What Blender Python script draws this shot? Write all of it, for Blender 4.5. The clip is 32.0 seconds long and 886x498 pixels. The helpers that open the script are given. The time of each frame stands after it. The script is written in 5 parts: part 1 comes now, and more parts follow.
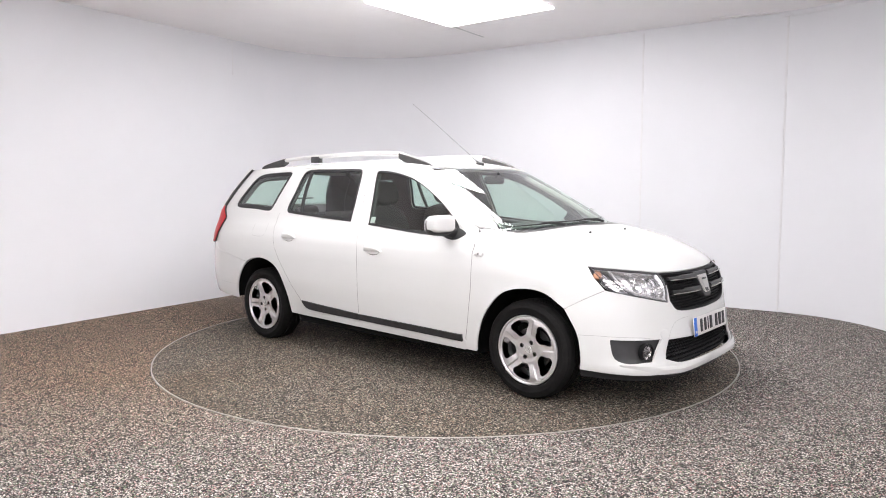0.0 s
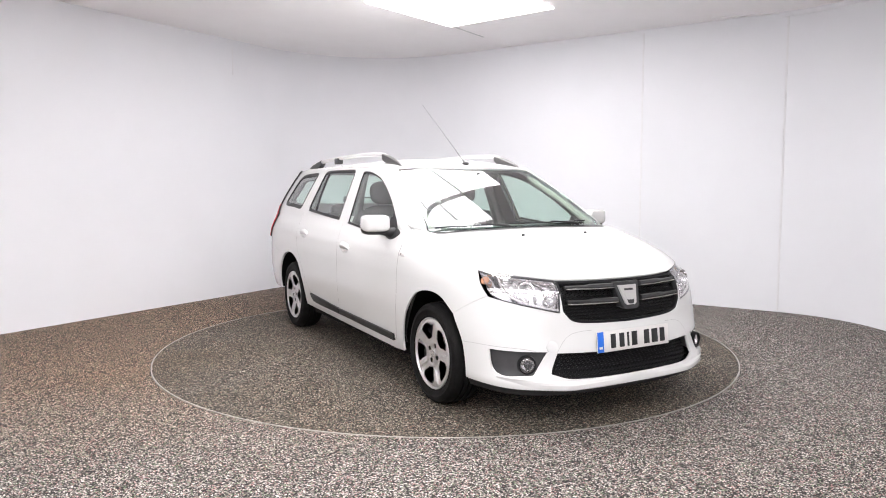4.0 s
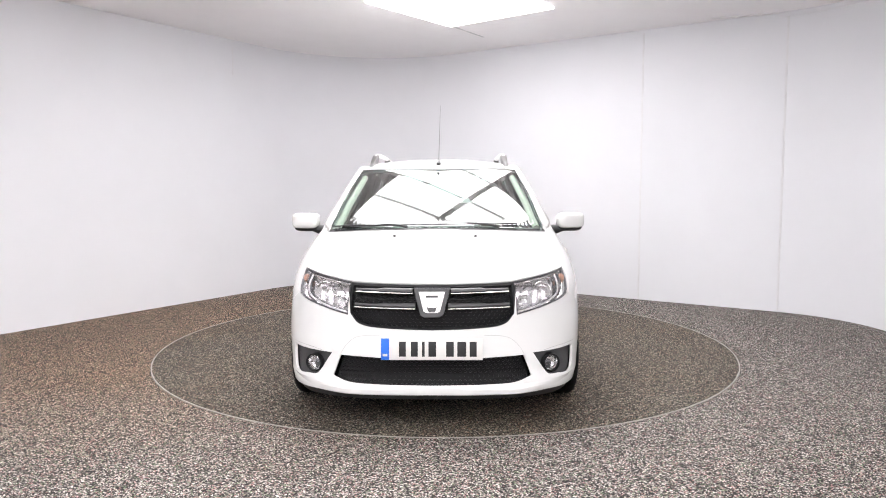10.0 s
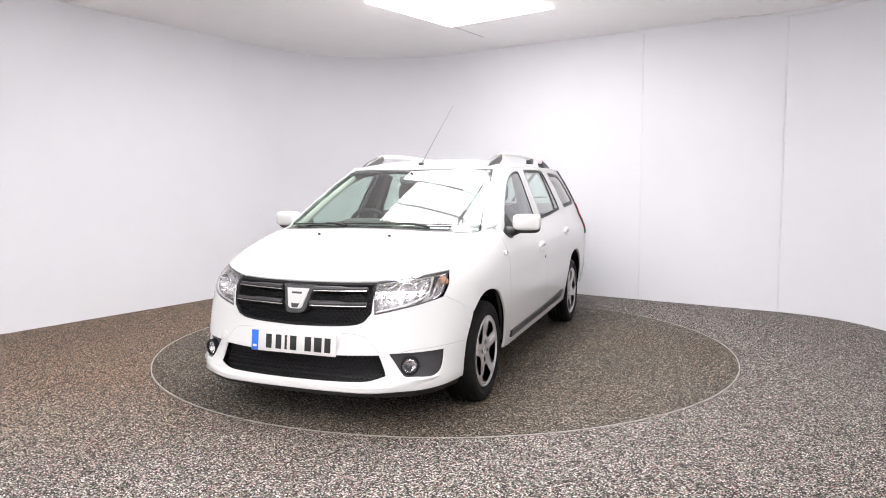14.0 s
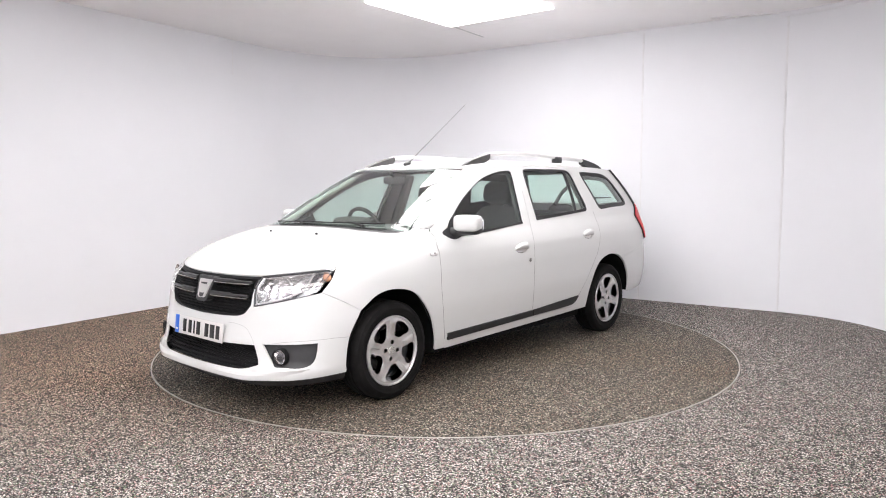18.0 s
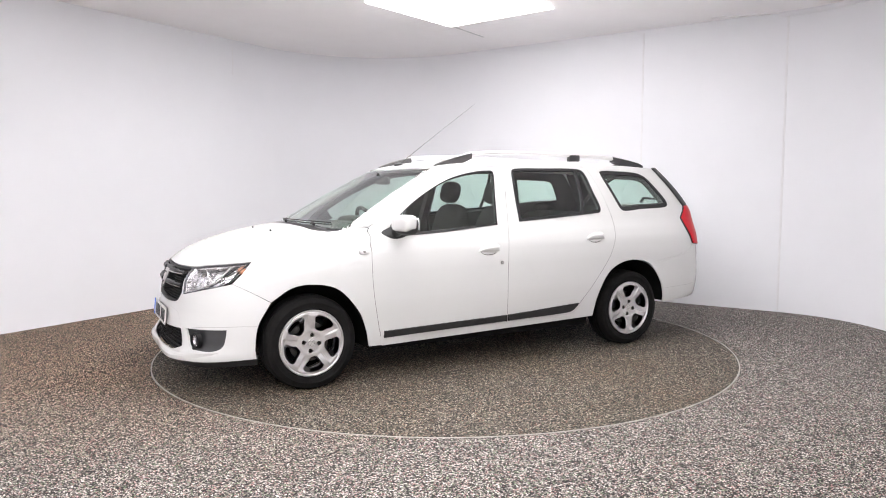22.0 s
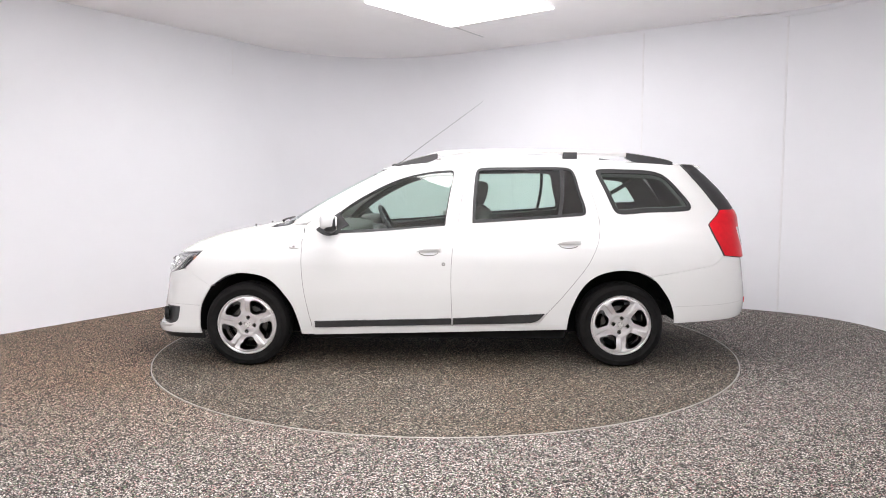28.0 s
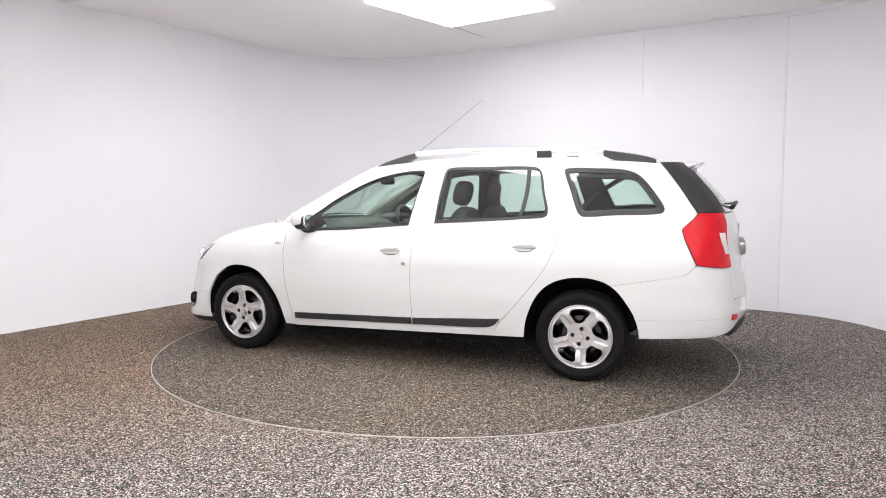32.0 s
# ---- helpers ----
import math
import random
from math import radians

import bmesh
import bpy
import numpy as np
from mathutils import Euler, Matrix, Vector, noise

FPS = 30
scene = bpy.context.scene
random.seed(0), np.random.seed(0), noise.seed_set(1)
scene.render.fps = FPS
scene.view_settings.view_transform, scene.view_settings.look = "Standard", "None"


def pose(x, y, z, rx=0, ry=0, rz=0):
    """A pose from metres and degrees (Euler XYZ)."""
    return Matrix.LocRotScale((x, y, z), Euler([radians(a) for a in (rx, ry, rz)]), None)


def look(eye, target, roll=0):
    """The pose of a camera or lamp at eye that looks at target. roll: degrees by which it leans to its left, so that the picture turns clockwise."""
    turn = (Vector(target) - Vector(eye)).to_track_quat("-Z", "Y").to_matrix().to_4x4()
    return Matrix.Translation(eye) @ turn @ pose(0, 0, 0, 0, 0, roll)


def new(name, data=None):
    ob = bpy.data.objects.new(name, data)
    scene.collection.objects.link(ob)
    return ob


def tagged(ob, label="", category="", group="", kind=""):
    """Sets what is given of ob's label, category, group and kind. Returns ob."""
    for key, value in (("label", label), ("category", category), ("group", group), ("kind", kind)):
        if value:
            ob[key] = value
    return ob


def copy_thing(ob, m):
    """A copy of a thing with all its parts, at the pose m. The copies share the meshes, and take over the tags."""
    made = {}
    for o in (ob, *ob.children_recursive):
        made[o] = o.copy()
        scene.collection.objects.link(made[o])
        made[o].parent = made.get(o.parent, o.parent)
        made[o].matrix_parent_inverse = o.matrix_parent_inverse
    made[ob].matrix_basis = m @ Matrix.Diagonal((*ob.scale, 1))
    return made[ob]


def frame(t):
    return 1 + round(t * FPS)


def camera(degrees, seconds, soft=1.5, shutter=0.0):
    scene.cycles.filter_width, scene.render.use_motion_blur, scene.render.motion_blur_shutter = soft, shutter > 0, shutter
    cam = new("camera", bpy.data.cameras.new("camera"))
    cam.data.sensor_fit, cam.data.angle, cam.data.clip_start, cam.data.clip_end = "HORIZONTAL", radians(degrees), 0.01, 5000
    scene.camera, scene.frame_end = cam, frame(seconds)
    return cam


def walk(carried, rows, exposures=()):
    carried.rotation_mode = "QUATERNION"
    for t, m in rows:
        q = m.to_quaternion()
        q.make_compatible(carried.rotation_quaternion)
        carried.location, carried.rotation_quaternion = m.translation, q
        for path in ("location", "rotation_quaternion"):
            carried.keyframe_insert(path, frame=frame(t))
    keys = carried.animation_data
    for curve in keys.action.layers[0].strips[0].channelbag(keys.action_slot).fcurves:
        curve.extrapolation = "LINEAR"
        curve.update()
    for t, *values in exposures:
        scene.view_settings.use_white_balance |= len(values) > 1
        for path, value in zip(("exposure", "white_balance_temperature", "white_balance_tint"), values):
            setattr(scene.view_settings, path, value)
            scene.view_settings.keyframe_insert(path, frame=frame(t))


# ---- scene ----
from mathutils.geometry import delaunay_2d_cdt

# A white estate car turns on a flush turntable in a white photo studio.

# ---- camera ----
cam = camera(63.96, 32.0, 1.0)
EYE = (0.0, -5.7207, 1.2683)
AIM = look(EYE, (EYE[0] - 0.002483, EYE[1] + 0.996094, EYE[2] - 0.088262), -0.1457)
walk(cam, [(0.0, AIM), (32.0, AIM)], exposures=[(0.0, 0.20, 6500, 10), (32.0, 0.20, 6500, 10)])

# ---- world and light ----
world = bpy.data.worlds.new("studio_world")
scene.world = world
world.use_nodes = True
world.node_tree.nodes["Background"].inputs[0].default_value = (0.9, 0.9, 1.0, 1)
world.node_tree.nodes["Background"].inputs[1].default_value = 0.05
CEILING = 2.95
PANEL_GLOW = 7.9
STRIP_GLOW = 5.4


# ---- materials ----
def nodes_of(m):
    m.use_nodes = True
    return m.node_tree, m.node_tree.nodes["Principled BSDF"]


def noise_tex(tree, scale, detail=4, rough=0.6, coords="Object"):
    co = tree.nodes.new("ShaderNodeTexCoord")
    tx = tree.nodes.new("ShaderNodeTexNoise")
    tx.inputs["Scale"].default_value = scale
    tx.inputs["Detail"].default_value = detail
    tx.inputs["Roughness"].default_value = rough
    tree.links.new(co.outputs[coords], tx.inputs["Vector"])
    return tx


def ramp(tree, source, stops):
    r = tree.nodes.new("ShaderNodeValToRGB")
    while len(r.color_ramp.elements) < len(stops):
        r.color_ramp.elements.new(0.5)
    for e, (p, c) in zip(r.color_ramp.elements, stops):
        e.position, e.color = p, (c if len(c) == 4 else (*c, 1))
    tree.links.new(source, r.inputs[0])
    return r


def surface(name, colour, rough=0.5, metal=0.0, vary=0.08, scale=6.0, grain=220.0, bump=0.05, coat=0.0, spec=0.5):
    """A plain painted, moulded or metal surface with slow stains, fine grain and a little relief."""
    m = bpy.data.materials.new(name)
    tree, b = nodes_of(m)
    slow, fine = noise_tex(tree, scale), noise_tex(tree, grain, 2)
    lo = tuple(c * (1 - vary) for c in colour)
    hi = tuple(min(1, c * (1 + vary)) for c in colour)
    r = ramp(tree, slow.outputs["Fac"], [(0.3, lo), (0.7, hi)])
    tree.links.new(r.outputs[0], b.inputs["Base Color"])
    rr = tree.nodes.new("ShaderNodeMapRange")
    rr.inputs["To Min"].default_value = max(0.02, rough * 0.85)
    rr.inputs["To Max"].default_value = min(1, rough * 1.15)
    tree.links.new(fine.outputs["Fac"], rr.inputs["Value"])
    tree.links.new(rr.outputs[0], b.inputs["Roughness"])
    b.inputs["Metallic"].default_value = metal
    b.inputs["Specular IOR Level"].default_value = spec
    b.inputs["Coat Weight"].default_value = coat
    b.inputs["Coat Roughness"].default_value = 0.03
    if bump:
        bp = tree.nodes.new("ShaderNodeBump")
        bp.inputs["Strength"].default_value = bump
        bp.inputs["Distance"].default_value = 0.002
        tree.links.new(fine.outputs["Fac"], bp.inputs["Height"])
        tree.links.new(bp.outputs[0], b.inputs["Normal"])
    return m


def glass(name, tint, gloss=0.02):
    """A thin pane: tinted see-through with a mirror gloss that grows at grazing angles."""
    m = bpy.data.materials.new(name)
    m.use_nodes = True
    t = m.node_tree
    t.nodes.clear()
    out = t.nodes.new("ShaderNodeOutputMaterial")
    tr, gl, mix = t.nodes.new("ShaderNodeBsdfTransparent"), t.nodes.new("ShaderNodeBsdfGlossy"), t.nodes.new("ShaderNodeMixShader")
    lw, pw, fr = t.nodes.new("ShaderNodeLayerWeight"), t.nodes.new("ShaderNodeMath"), t.nodes.new("ShaderNodeMapRange")
    pw.operation = "POWER"
    pw.inputs[1].default_value = 4.0
    fr.inputs["To Min"].default_value, fr.inputs["To Max"].default_value = 0.105, 1.0
    t.links.new(lw.outputs["Facing"], pw.inputs[0])
    t.links.new(pw.outputs[0], fr.inputs["Value"])
    tr.inputs["Color"].default_value = (*tint, 1)
    gl.inputs["Color"].default_value = (1, 1, 1, 1)
    gl.inputs["Roughness"].default_value = gloss
    t.links.new(fr.outputs[0], mix.inputs[0])
    t.links.new(tr.outputs[0], mix.inputs[1])
    t.links.new(gl.outputs[0], mix.inputs[2])
    t.links.new(mix.outputs[0], out.inputs["Surface"])
    return m


def glow(name, colour, strength):
    m = bpy.data.materials.new(name)
    tree, b = nodes_of(m)
    b.inputs["Base Color"].default_value = (0.8, 0.8, 0.8, 1)
    b.inputs["Emission Color"].default_value = (*colour, 1)
    b.inputs["Emission Strength"].default_value = strength
    return m


def speckled_carpet(name, chip_stops, scale=120.0, stains=((0.96, 0.84, 0.74), (0.96, 0.93, 0.89)), patch=None):
    """Grey floor covering of fine mixed chips: black, grey, cream and a few tinted ones."""
    m = bpy.data.materials.new(name)
    tree, b = nodes_of(m)
    co = tree.nodes.new("ShaderNodeTexCoord")
    vo = tree.nodes.new("ShaderNodeTexVoronoi")
    vo.inputs["Scale"].default_value = scale
    tree.links.new(co.outputs["Object"], vo.inputs["Vector"])
    sep = tree.nodes.new("ShaderNodeSeparateColor")
    tree.links.new(vo.outputs["Color"], sep.inputs[0])
    chips = ramp(tree, sep.outputs[0], chip_stops)
    chips.color_ramp.interpolation = "CONSTANT"
    slow = noise_tex(tree, 0.55, 5)
    stain = ramp(tree, slow.outputs["Fac"], [(0.38, stains[0]), (0.47, stains[1]), (0.58, (1.0, 1.0, 1.0))])
    if patch:
        # a wide trodden brown patch with an uneven border
        far = tree.nodes.new("ShaderNodeVectorMath")
        far.operation = "DISTANCE"
        far.inputs[1].default_value = patch[:3]
        tree.links.new(co.outputs["Object"], far.inputs[0])
        edge = tree.nodes.new("ShaderNodeMath")
        edge.operation = "MULTIPLY_ADD"
        edge.inputs[1].default_value = patch[3]
        tree.links.new(slow.outputs["Fac"], edge.inputs[0])
        tree.links.new(far.outputs["Value"], edge.inputs[2])
        worn = tree.nodes.new("ShaderNodeMapRange")
        worn.inputs["From Min"].default_value, worn.inputs["From Max"].default_value = patch[4], patch[5]
        tree.links.new(edge.outputs[0], worn.inputs["Value"])
        stain = ramp(tree, worn.outputs[0], [(0.0, stains[0]), (0.5, stains[1]), (1.0, (1.0, 1.0, 1.0))])
    mul = tree.nodes.new("ShaderNodeMix")
    mul.data_type, mul.blend_type = "RGBA", "MULTIPLY"
    mul.inputs["Factor"].default_value = 1.0
    tree.links.new(chips.outputs[0], mul.inputs["A"])
    tree.links.new(stain.outputs[0], mul.inputs["B"])
    tree.links.new(mul.outputs["Result"], b.inputs["Base Color"])
    b.inputs["Roughness"].default_value = 0.75
    b.inputs["Specular IOR Level"].default_value = 0.3
    bp = tree.nodes.new("ShaderNodeBump")
    bp.inputs["Strength"].default_value = 0.2
    bp.inputs["Distance"].default_value = 0.002
    tree.links.new(vo.outputs["Distance"], bp.inputs["Height"])
    tree.links.new(bp.outputs[0], b.inputs["Normal"])
    return m


CHIPS = [(0.0, (0.006, 0.005, 0.005)), (0.42, (0.030, 0.026, 0.023)), (0.54, (0.112, 0.099, 0.090)), (0.65, (0.26, 0.234, 0.214)),
         (0.75, (0.46, 0.422, 0.392)), (0.82, (0.38, 0.21, 0.20)), (0.875, (0.20, 0.27, 0.165)), (0.925, (0.74, 0.685, 0.645))]
DECK_CHIPS = [(0.0, (0.006, 0.005, 0.004)), (0.38, (0.032, 0.026, 0.021)), (0.54, (0.094, 0.079, 0.063)), (0.68, (0.195, 0.167, 0.134)),
              (0.81, (0.325, 0.283, 0.232)), (0.88, (0.24, 0.13, 0.095)), (0.915, (0.135, 0.16, 0.095)), (0.95, (0.54, 0.485, 0.42))]
M_WALL = surface("white_wall_panel", (0.815, 0.818, 0.848), 0.55, vary=0.015, scale=1.2, grain=60, bump=0.02)
M_CEIL = surface("ceiling_paint", (0.95, 0.93, 0.94), 0.8, vary=0.02, scale=1.5, grain=90, bump=0.05)
M_FLOOR = speckled_carpet("speckled_floor_covering", CHIPS, 185.0, ((0.98, 0.78, 0.61), (0.99, 0.89, 0.79)), (-2.3, 0.4, 0.0, 2.2, 2.4, 4.4))
M_DECK = speckled_carpet("worn_speckled_deck", DECK_CHIPS, 160.0, ((0.94, 0.86, 0.77), (0.97, 0.94, 0.90)))
M_TRIM = surface("brushed_aluminium_trim", (0.40, 0.38, 0.35), 0.5, 0.4, vary=0.25, scale=9)
M_JOINT = surface("wall_joint", (0.45, 0.44, 0.45), 0.7)
M_PAINT = surface("white_car_paint", (0.70, 0.70, 0.69), 0.24, vary=0.01, scale=2, grain=900, bump=0.0, coat=0.55, spec=0.3)
M_BLACK = surface("black_plastic", (0.022, 0.022, 0.023), 0.5, vary=0.2, scale=20, grain=500, bump=0.15)
M_GLOSSBLACK = surface("gloss_black", (0.02, 0.02, 0.022), 0.12, vary=0.1, bump=0.0)
M_RUBBER = surface("tyre_rubber", (0.0085, 0.008, 0.008), 0.70, vary=0.35, scale=14, grain=160, bump=0.3, spec=0.15)
M_DARK = surface("dark_underside", (0.007, 0.007, 0.007), 0.9, vary=0.3, scale=10, spec=0.15)
M_ALLOY = surface("silver_alloy", (0.62, 0.605, 0.605), 0.36, 0.72, vary=0.05, scale=12, bump=0.0)
M_CHROME = surface("chrome", (0.50, 0.485, 0.465), 0.24, 1.0, vary=0.05)
M_STEEL = surface("worn_steel", (0.30, 0.29, 0.28), 0.4, 0.9, vary=0.2, scale=30)
M_TRIMGREY = surface("grey_moulded_trim", (0.066, 0.064, 0.061), 0.6, vary=0.1, scale=15, grain=400, bump=0.2)
M_CLOTH = surface("charcoal_seat_cloth", (0.068, 0.064, 0.060), 0.9, vary=0.12, scale=9, grain=300, bump=0.08)
M_LINING = surface("beige_roof_lining", (0.45, 0.44, 0.40), 0.9, vary=0.05, grain=300, bump=0.2)
M_GLASS = glass("green_tinted_glass", (0.80, 0.94, 0.88))
M_SCREEN = glass("windscreen_glass", (0.83, 0.955, 0.90))
M_CLEAR = glass("clear_lamp_lens", (0.93, 0.93, 0.95))
M_RED = surface("red_lamp_lens", (0.60, 0.005, 0.014), 0.3, vary=0.08, scale=30, bump=0.0, coat=0.0, spec=0.25)
M_AMBER = surface("amber_lamp_lens", (0.55, 0.27, 0.16), 0.2, vary=0.2, scale=60, bump=0.0)
M_REFL = surface("lamp_reflector", (0.78, 0.77, 0.765), 0.20, 0.92, vary=0.05, scale=45, grain=55, bump=0.05)
M_PLATE = surface("white_number_plate", (0.72, 0.70, 0.68), 0.35, vary=0.04)
M_BLUE = surface("blue_plate_band", (0.02, 0.16, 0.72), 0.35)
M_INK = surface("black_ink", (0.012, 0.012, 0.013), 0.5)
M_SHUT = surface("shut_line", (0.24, 0.235, 0.23), 0.7, vary=0.2)
M_SHADE_AND_GAP = surface("crease_shade_and_gap_line", (0.40, 0.395, 0.39), 0.5, vary=0.1)
M_GRILLE = surface("black_grille_plastic", (0.009, 0.009, 0.010), 0.5, vary=0.2, scale=20, bump=0.0, spec=0.25)
M_BADGE = surface("badge_silver", (0.56, 0.55, 0.54), 0.35, 0.5, vary=0.05)
M_FOOT = surface("grey_rail_foot", (0.055, 0.053, 0.053), 0.3, vary=0.15, scale=20, bump=0.0)
M_TRIMDARK = surface("dark_grey_plastic", (0.034, 0.034, 0.036), 0.38, vary=0.15, scale=20, grain=600, bump=0.12)
M_SILVER = surface("satin_silver", (0.70, 0.69, 0.68), 0.28, 0.7, vary=0.05)
M_RAIL = surface("satin_rail", (0.74, 0.73, 0.73), 0.35, 0.45, vary=0.04)
M_BOLT = surface("dark_bolt", (0.10, 0.095, 0.09), 0.4, 0.8, vary=0.2)
M_MIRROR = surface("mirror_glass", (0.85, 0.86, 0.87), 0.03, 1.0, vary=0.0, bump=0.0)
M_LENSWHITE = surface("pale_lamp_lens", (0.72, 0.70, 0.70), 0.15, vary=0.06, scale=60, bump=0.0)
M_LIGHT = glow("light_panel", (1.0, 0.975, 0.985), PANEL_GLOW)
M_UNSEEN_STRIP = glow("unseen_strip_light", (1.0, 0.975, 0.985), STRIP_GLOW)
M_GLOWJOINT = glow("light_panel_joint", (1.0, 0.975, 0.985), PANEL_GLOW * 0.12)
M_STRIP = surface("joint_strip", (0.80, 0.795, 0.81), 0.5, vary=0.05)


# ---- mesh helpers ----
def mesh_of(name, verts, faces, normals=None, smooth=True):
    me = bpy.data.meshes.new(name)
    me.from_pydata([tuple(v) for v in verts], [], faces)
    me.update()
    me.polygons.foreach_set("use_smooth", [smooth] * len(me.polygons))
    if normals is not None:
        me.normals_split_custom_set_from_vertices([tuple(n) for n in normals])
    return me


def put(name, me, material, parent=None, label=""):
    me.materials.append(material)
    ob = new(name, me)
    if parent is not None:
        ob.parent = parent
    if label:
        ob["label"] = label
    return ob


def part(name, bm, material, parent=None, label="", smooth=30):
    """Links a bmesh as one mesh object under its thing."""
    bmesh.ops.recalc_face_normals(bm, faces=bm.faces)
    for f in bm.faces:
        f.smooth = True
    for e in bm.edges:
        if len(e.link_faces) == 2 and e.calc_face_angle(0) > radians(smooth):
            e.smooth = False
    me = bpy.data.meshes.new(name)
    bm.to_mesh(me)
    bm.free()
    return put(name, me, material, parent, label)


def block(bm, centre, size, bevel=0.0, turn=None, segments=2):
    """A box with rounded edges, added to bm."""
    made = bmesh.ops.create_cube(bm, size=1.0)["verts"]
    bmesh.ops.scale(bm, vec=size, verts=made)
    if bevel:
        edges = list({e for v in made for e in v.link_edges})
        got = bmesh.ops.bevel(bm, geom=edges, offset=bevel, segments=segments, affect="EDGES", profile=0.5)
        made = list({v for f in got["faces"] for v in f.verts} | {v for v in made if v.is_valid})
    m = Matrix.Translation(centre) @ (turn.to_matrix().to_4x4() if turn else Matrix())
    bmesh.ops.transform(bm, matrix=m, verts=made)
    return bm


def pad(bm, centre, size, power=3.0, rings=12, around=24, turn=None):
    """A cushion-like rounded body (superellipsoid), added to bm."""
    m = Matrix.Translation(centre) @ (turn.to_matrix().to_4x4() if turn else Matrix())

    def sp(v, e):
        return math.copysign(abs(v) ** e, v)
    e = 2.0 / power
    grid = []
    for i in range(rings + 1):
        a = -math.pi / 2 + math.pi * i / rings
        if i in (0, rings):
            grid.append([bm.verts.new(m @ Vector((0, 0, math.copysign(size[2] / 2, a))))])
            continue
        row = []
        for j in range(around):
            b = 2 * math.pi * j / around
            row.append(bm.verts.new(m @ Vector((size[0] / 2 * sp(math.cos(a), e) * sp(math.cos(b), e), size[1] / 2 * sp(math.cos(a), e) * sp(math.sin(b), e), size[2] / 2 * sp(math.sin(a), e)))))
        grid.append(row)
    for lo, hi in zip(grid, grid[1:]):
        for j in range(around):
            k = (j + 1) % around
            vs = [lo[j % len(lo)], lo[k % len(lo)], hi[k % len(hi)], hi[j % len(hi)]]
            vs = [v for i, v in enumerate(vs) if v not in vs[:i]]
            bm.faces.new(vs)
    return bm


def lathe(bm, profile, axis="y", centre=(0, 0, 0), steps=48):
    """A turned body: profile of (radius, along) points about an axis, added to bm."""
    rows = []
    for r, h in profile:
        row = []
        for i in range(steps):
            a = 2 * math.pi * i / steps
            c, s = r * math.cos(a), r * math.sin(a)
            p = {"x": (h, c, s), "y": (c, h, s), "z": (c, s, h)}[axis]
            row.append(bm.verts.new(Vector(centre) + Vector(p)))
        rows.append(row)
    for a, b in zip(rows, rows[1:]):
        for i in range(steps):
            bm.faces.new((a[i], a[(i + 1) % steps], b[(i + 1) % steps], b[i]))
    return rows


def tube(bm, path, radii, sides=8, flat=1.0):
    """A round bar along a path, with a radius for each point; its ends are closed."""
    pts = [Vector(p) for p in path]
    rows = []
    for i, p in enumerate(pts):
        d = (pts[min(i + 1, len(pts) - 1)] - pts[max(i - 1, 0)]).normalized()
        ref = Vector((0, 0, 1)) if abs(d.z) < 0.9 else Vector((1, 0, 0))
        s = d.cross(ref).normalized()
        u = s.cross(d)
        r = radii[i] if isinstance(radii, (list, tuple)) else radii
        rows.append([bm.verts.new(p + (s * math.cos(a) + u * math.sin(a) * flat) * r) for a in (2 * math.pi * k / sides for k in range(sides))])
    for a, b in zip(rows, rows[1:]):
        for i in range(sides):
            bm.faces.new((a[i], a[(i + 1) % sides], b[(i + 1) % sides], b[i]))
    bm.faces.new(rows[0][::-1])
    bm.faces.new(rows[-1])
    return bm


def smooth_path(pts, steps=8):
    """Points of a Catmull-Rom curve through pts."""
    p = [np.array(a, float) for a in pts]
    p = [2 * p[0] - p[1], *p, 2 * p[-1] - p[-2]]
    out = []
    for a, b, c, d in zip(p, p[1:], p[2:], p[3:]):
        for k in range(steps):
            t = k / steps
            out.append(0.5 * (2 * b + (c - a) * t + (2 * a - 5 * b + 4 * c - d) * t * t + (3 * b - a - 3 * c + d) * t ** 3))
    return out + [p[-2]]


# ---- room ----
def arc(cx, cy, r, a0, a1, n=14):
    return [(cx + r * math.cos(radians(a0 + (a1 - a0) * i / n)), cy + r * math.sin(radians(a0 + (a1 - a0) * i / n))) for i in range(n + 1)]


def inside_edge(p, q, d):
    """The midpoint's direction into the room is the left of p to q, as the plan runs clockwise: unit normal out of the room."""
    v = Vector((q[0] - p[0], q[1] - p[1])).normalized()
    return Vector((-v.y, v.x)) * d


WALL_PLAN = ([(-4.30, -7.2), (-4.30, -0.9)] + arc(-2.60, -0.9, 1.70, 180, 144.5)[1:] + arc(-0.78, 2.14, 1.66, 144.5, 56.4)
             + arc(2.62, 0.36, 1.22, 56.4, 0) + [(3.84, -7.2)])


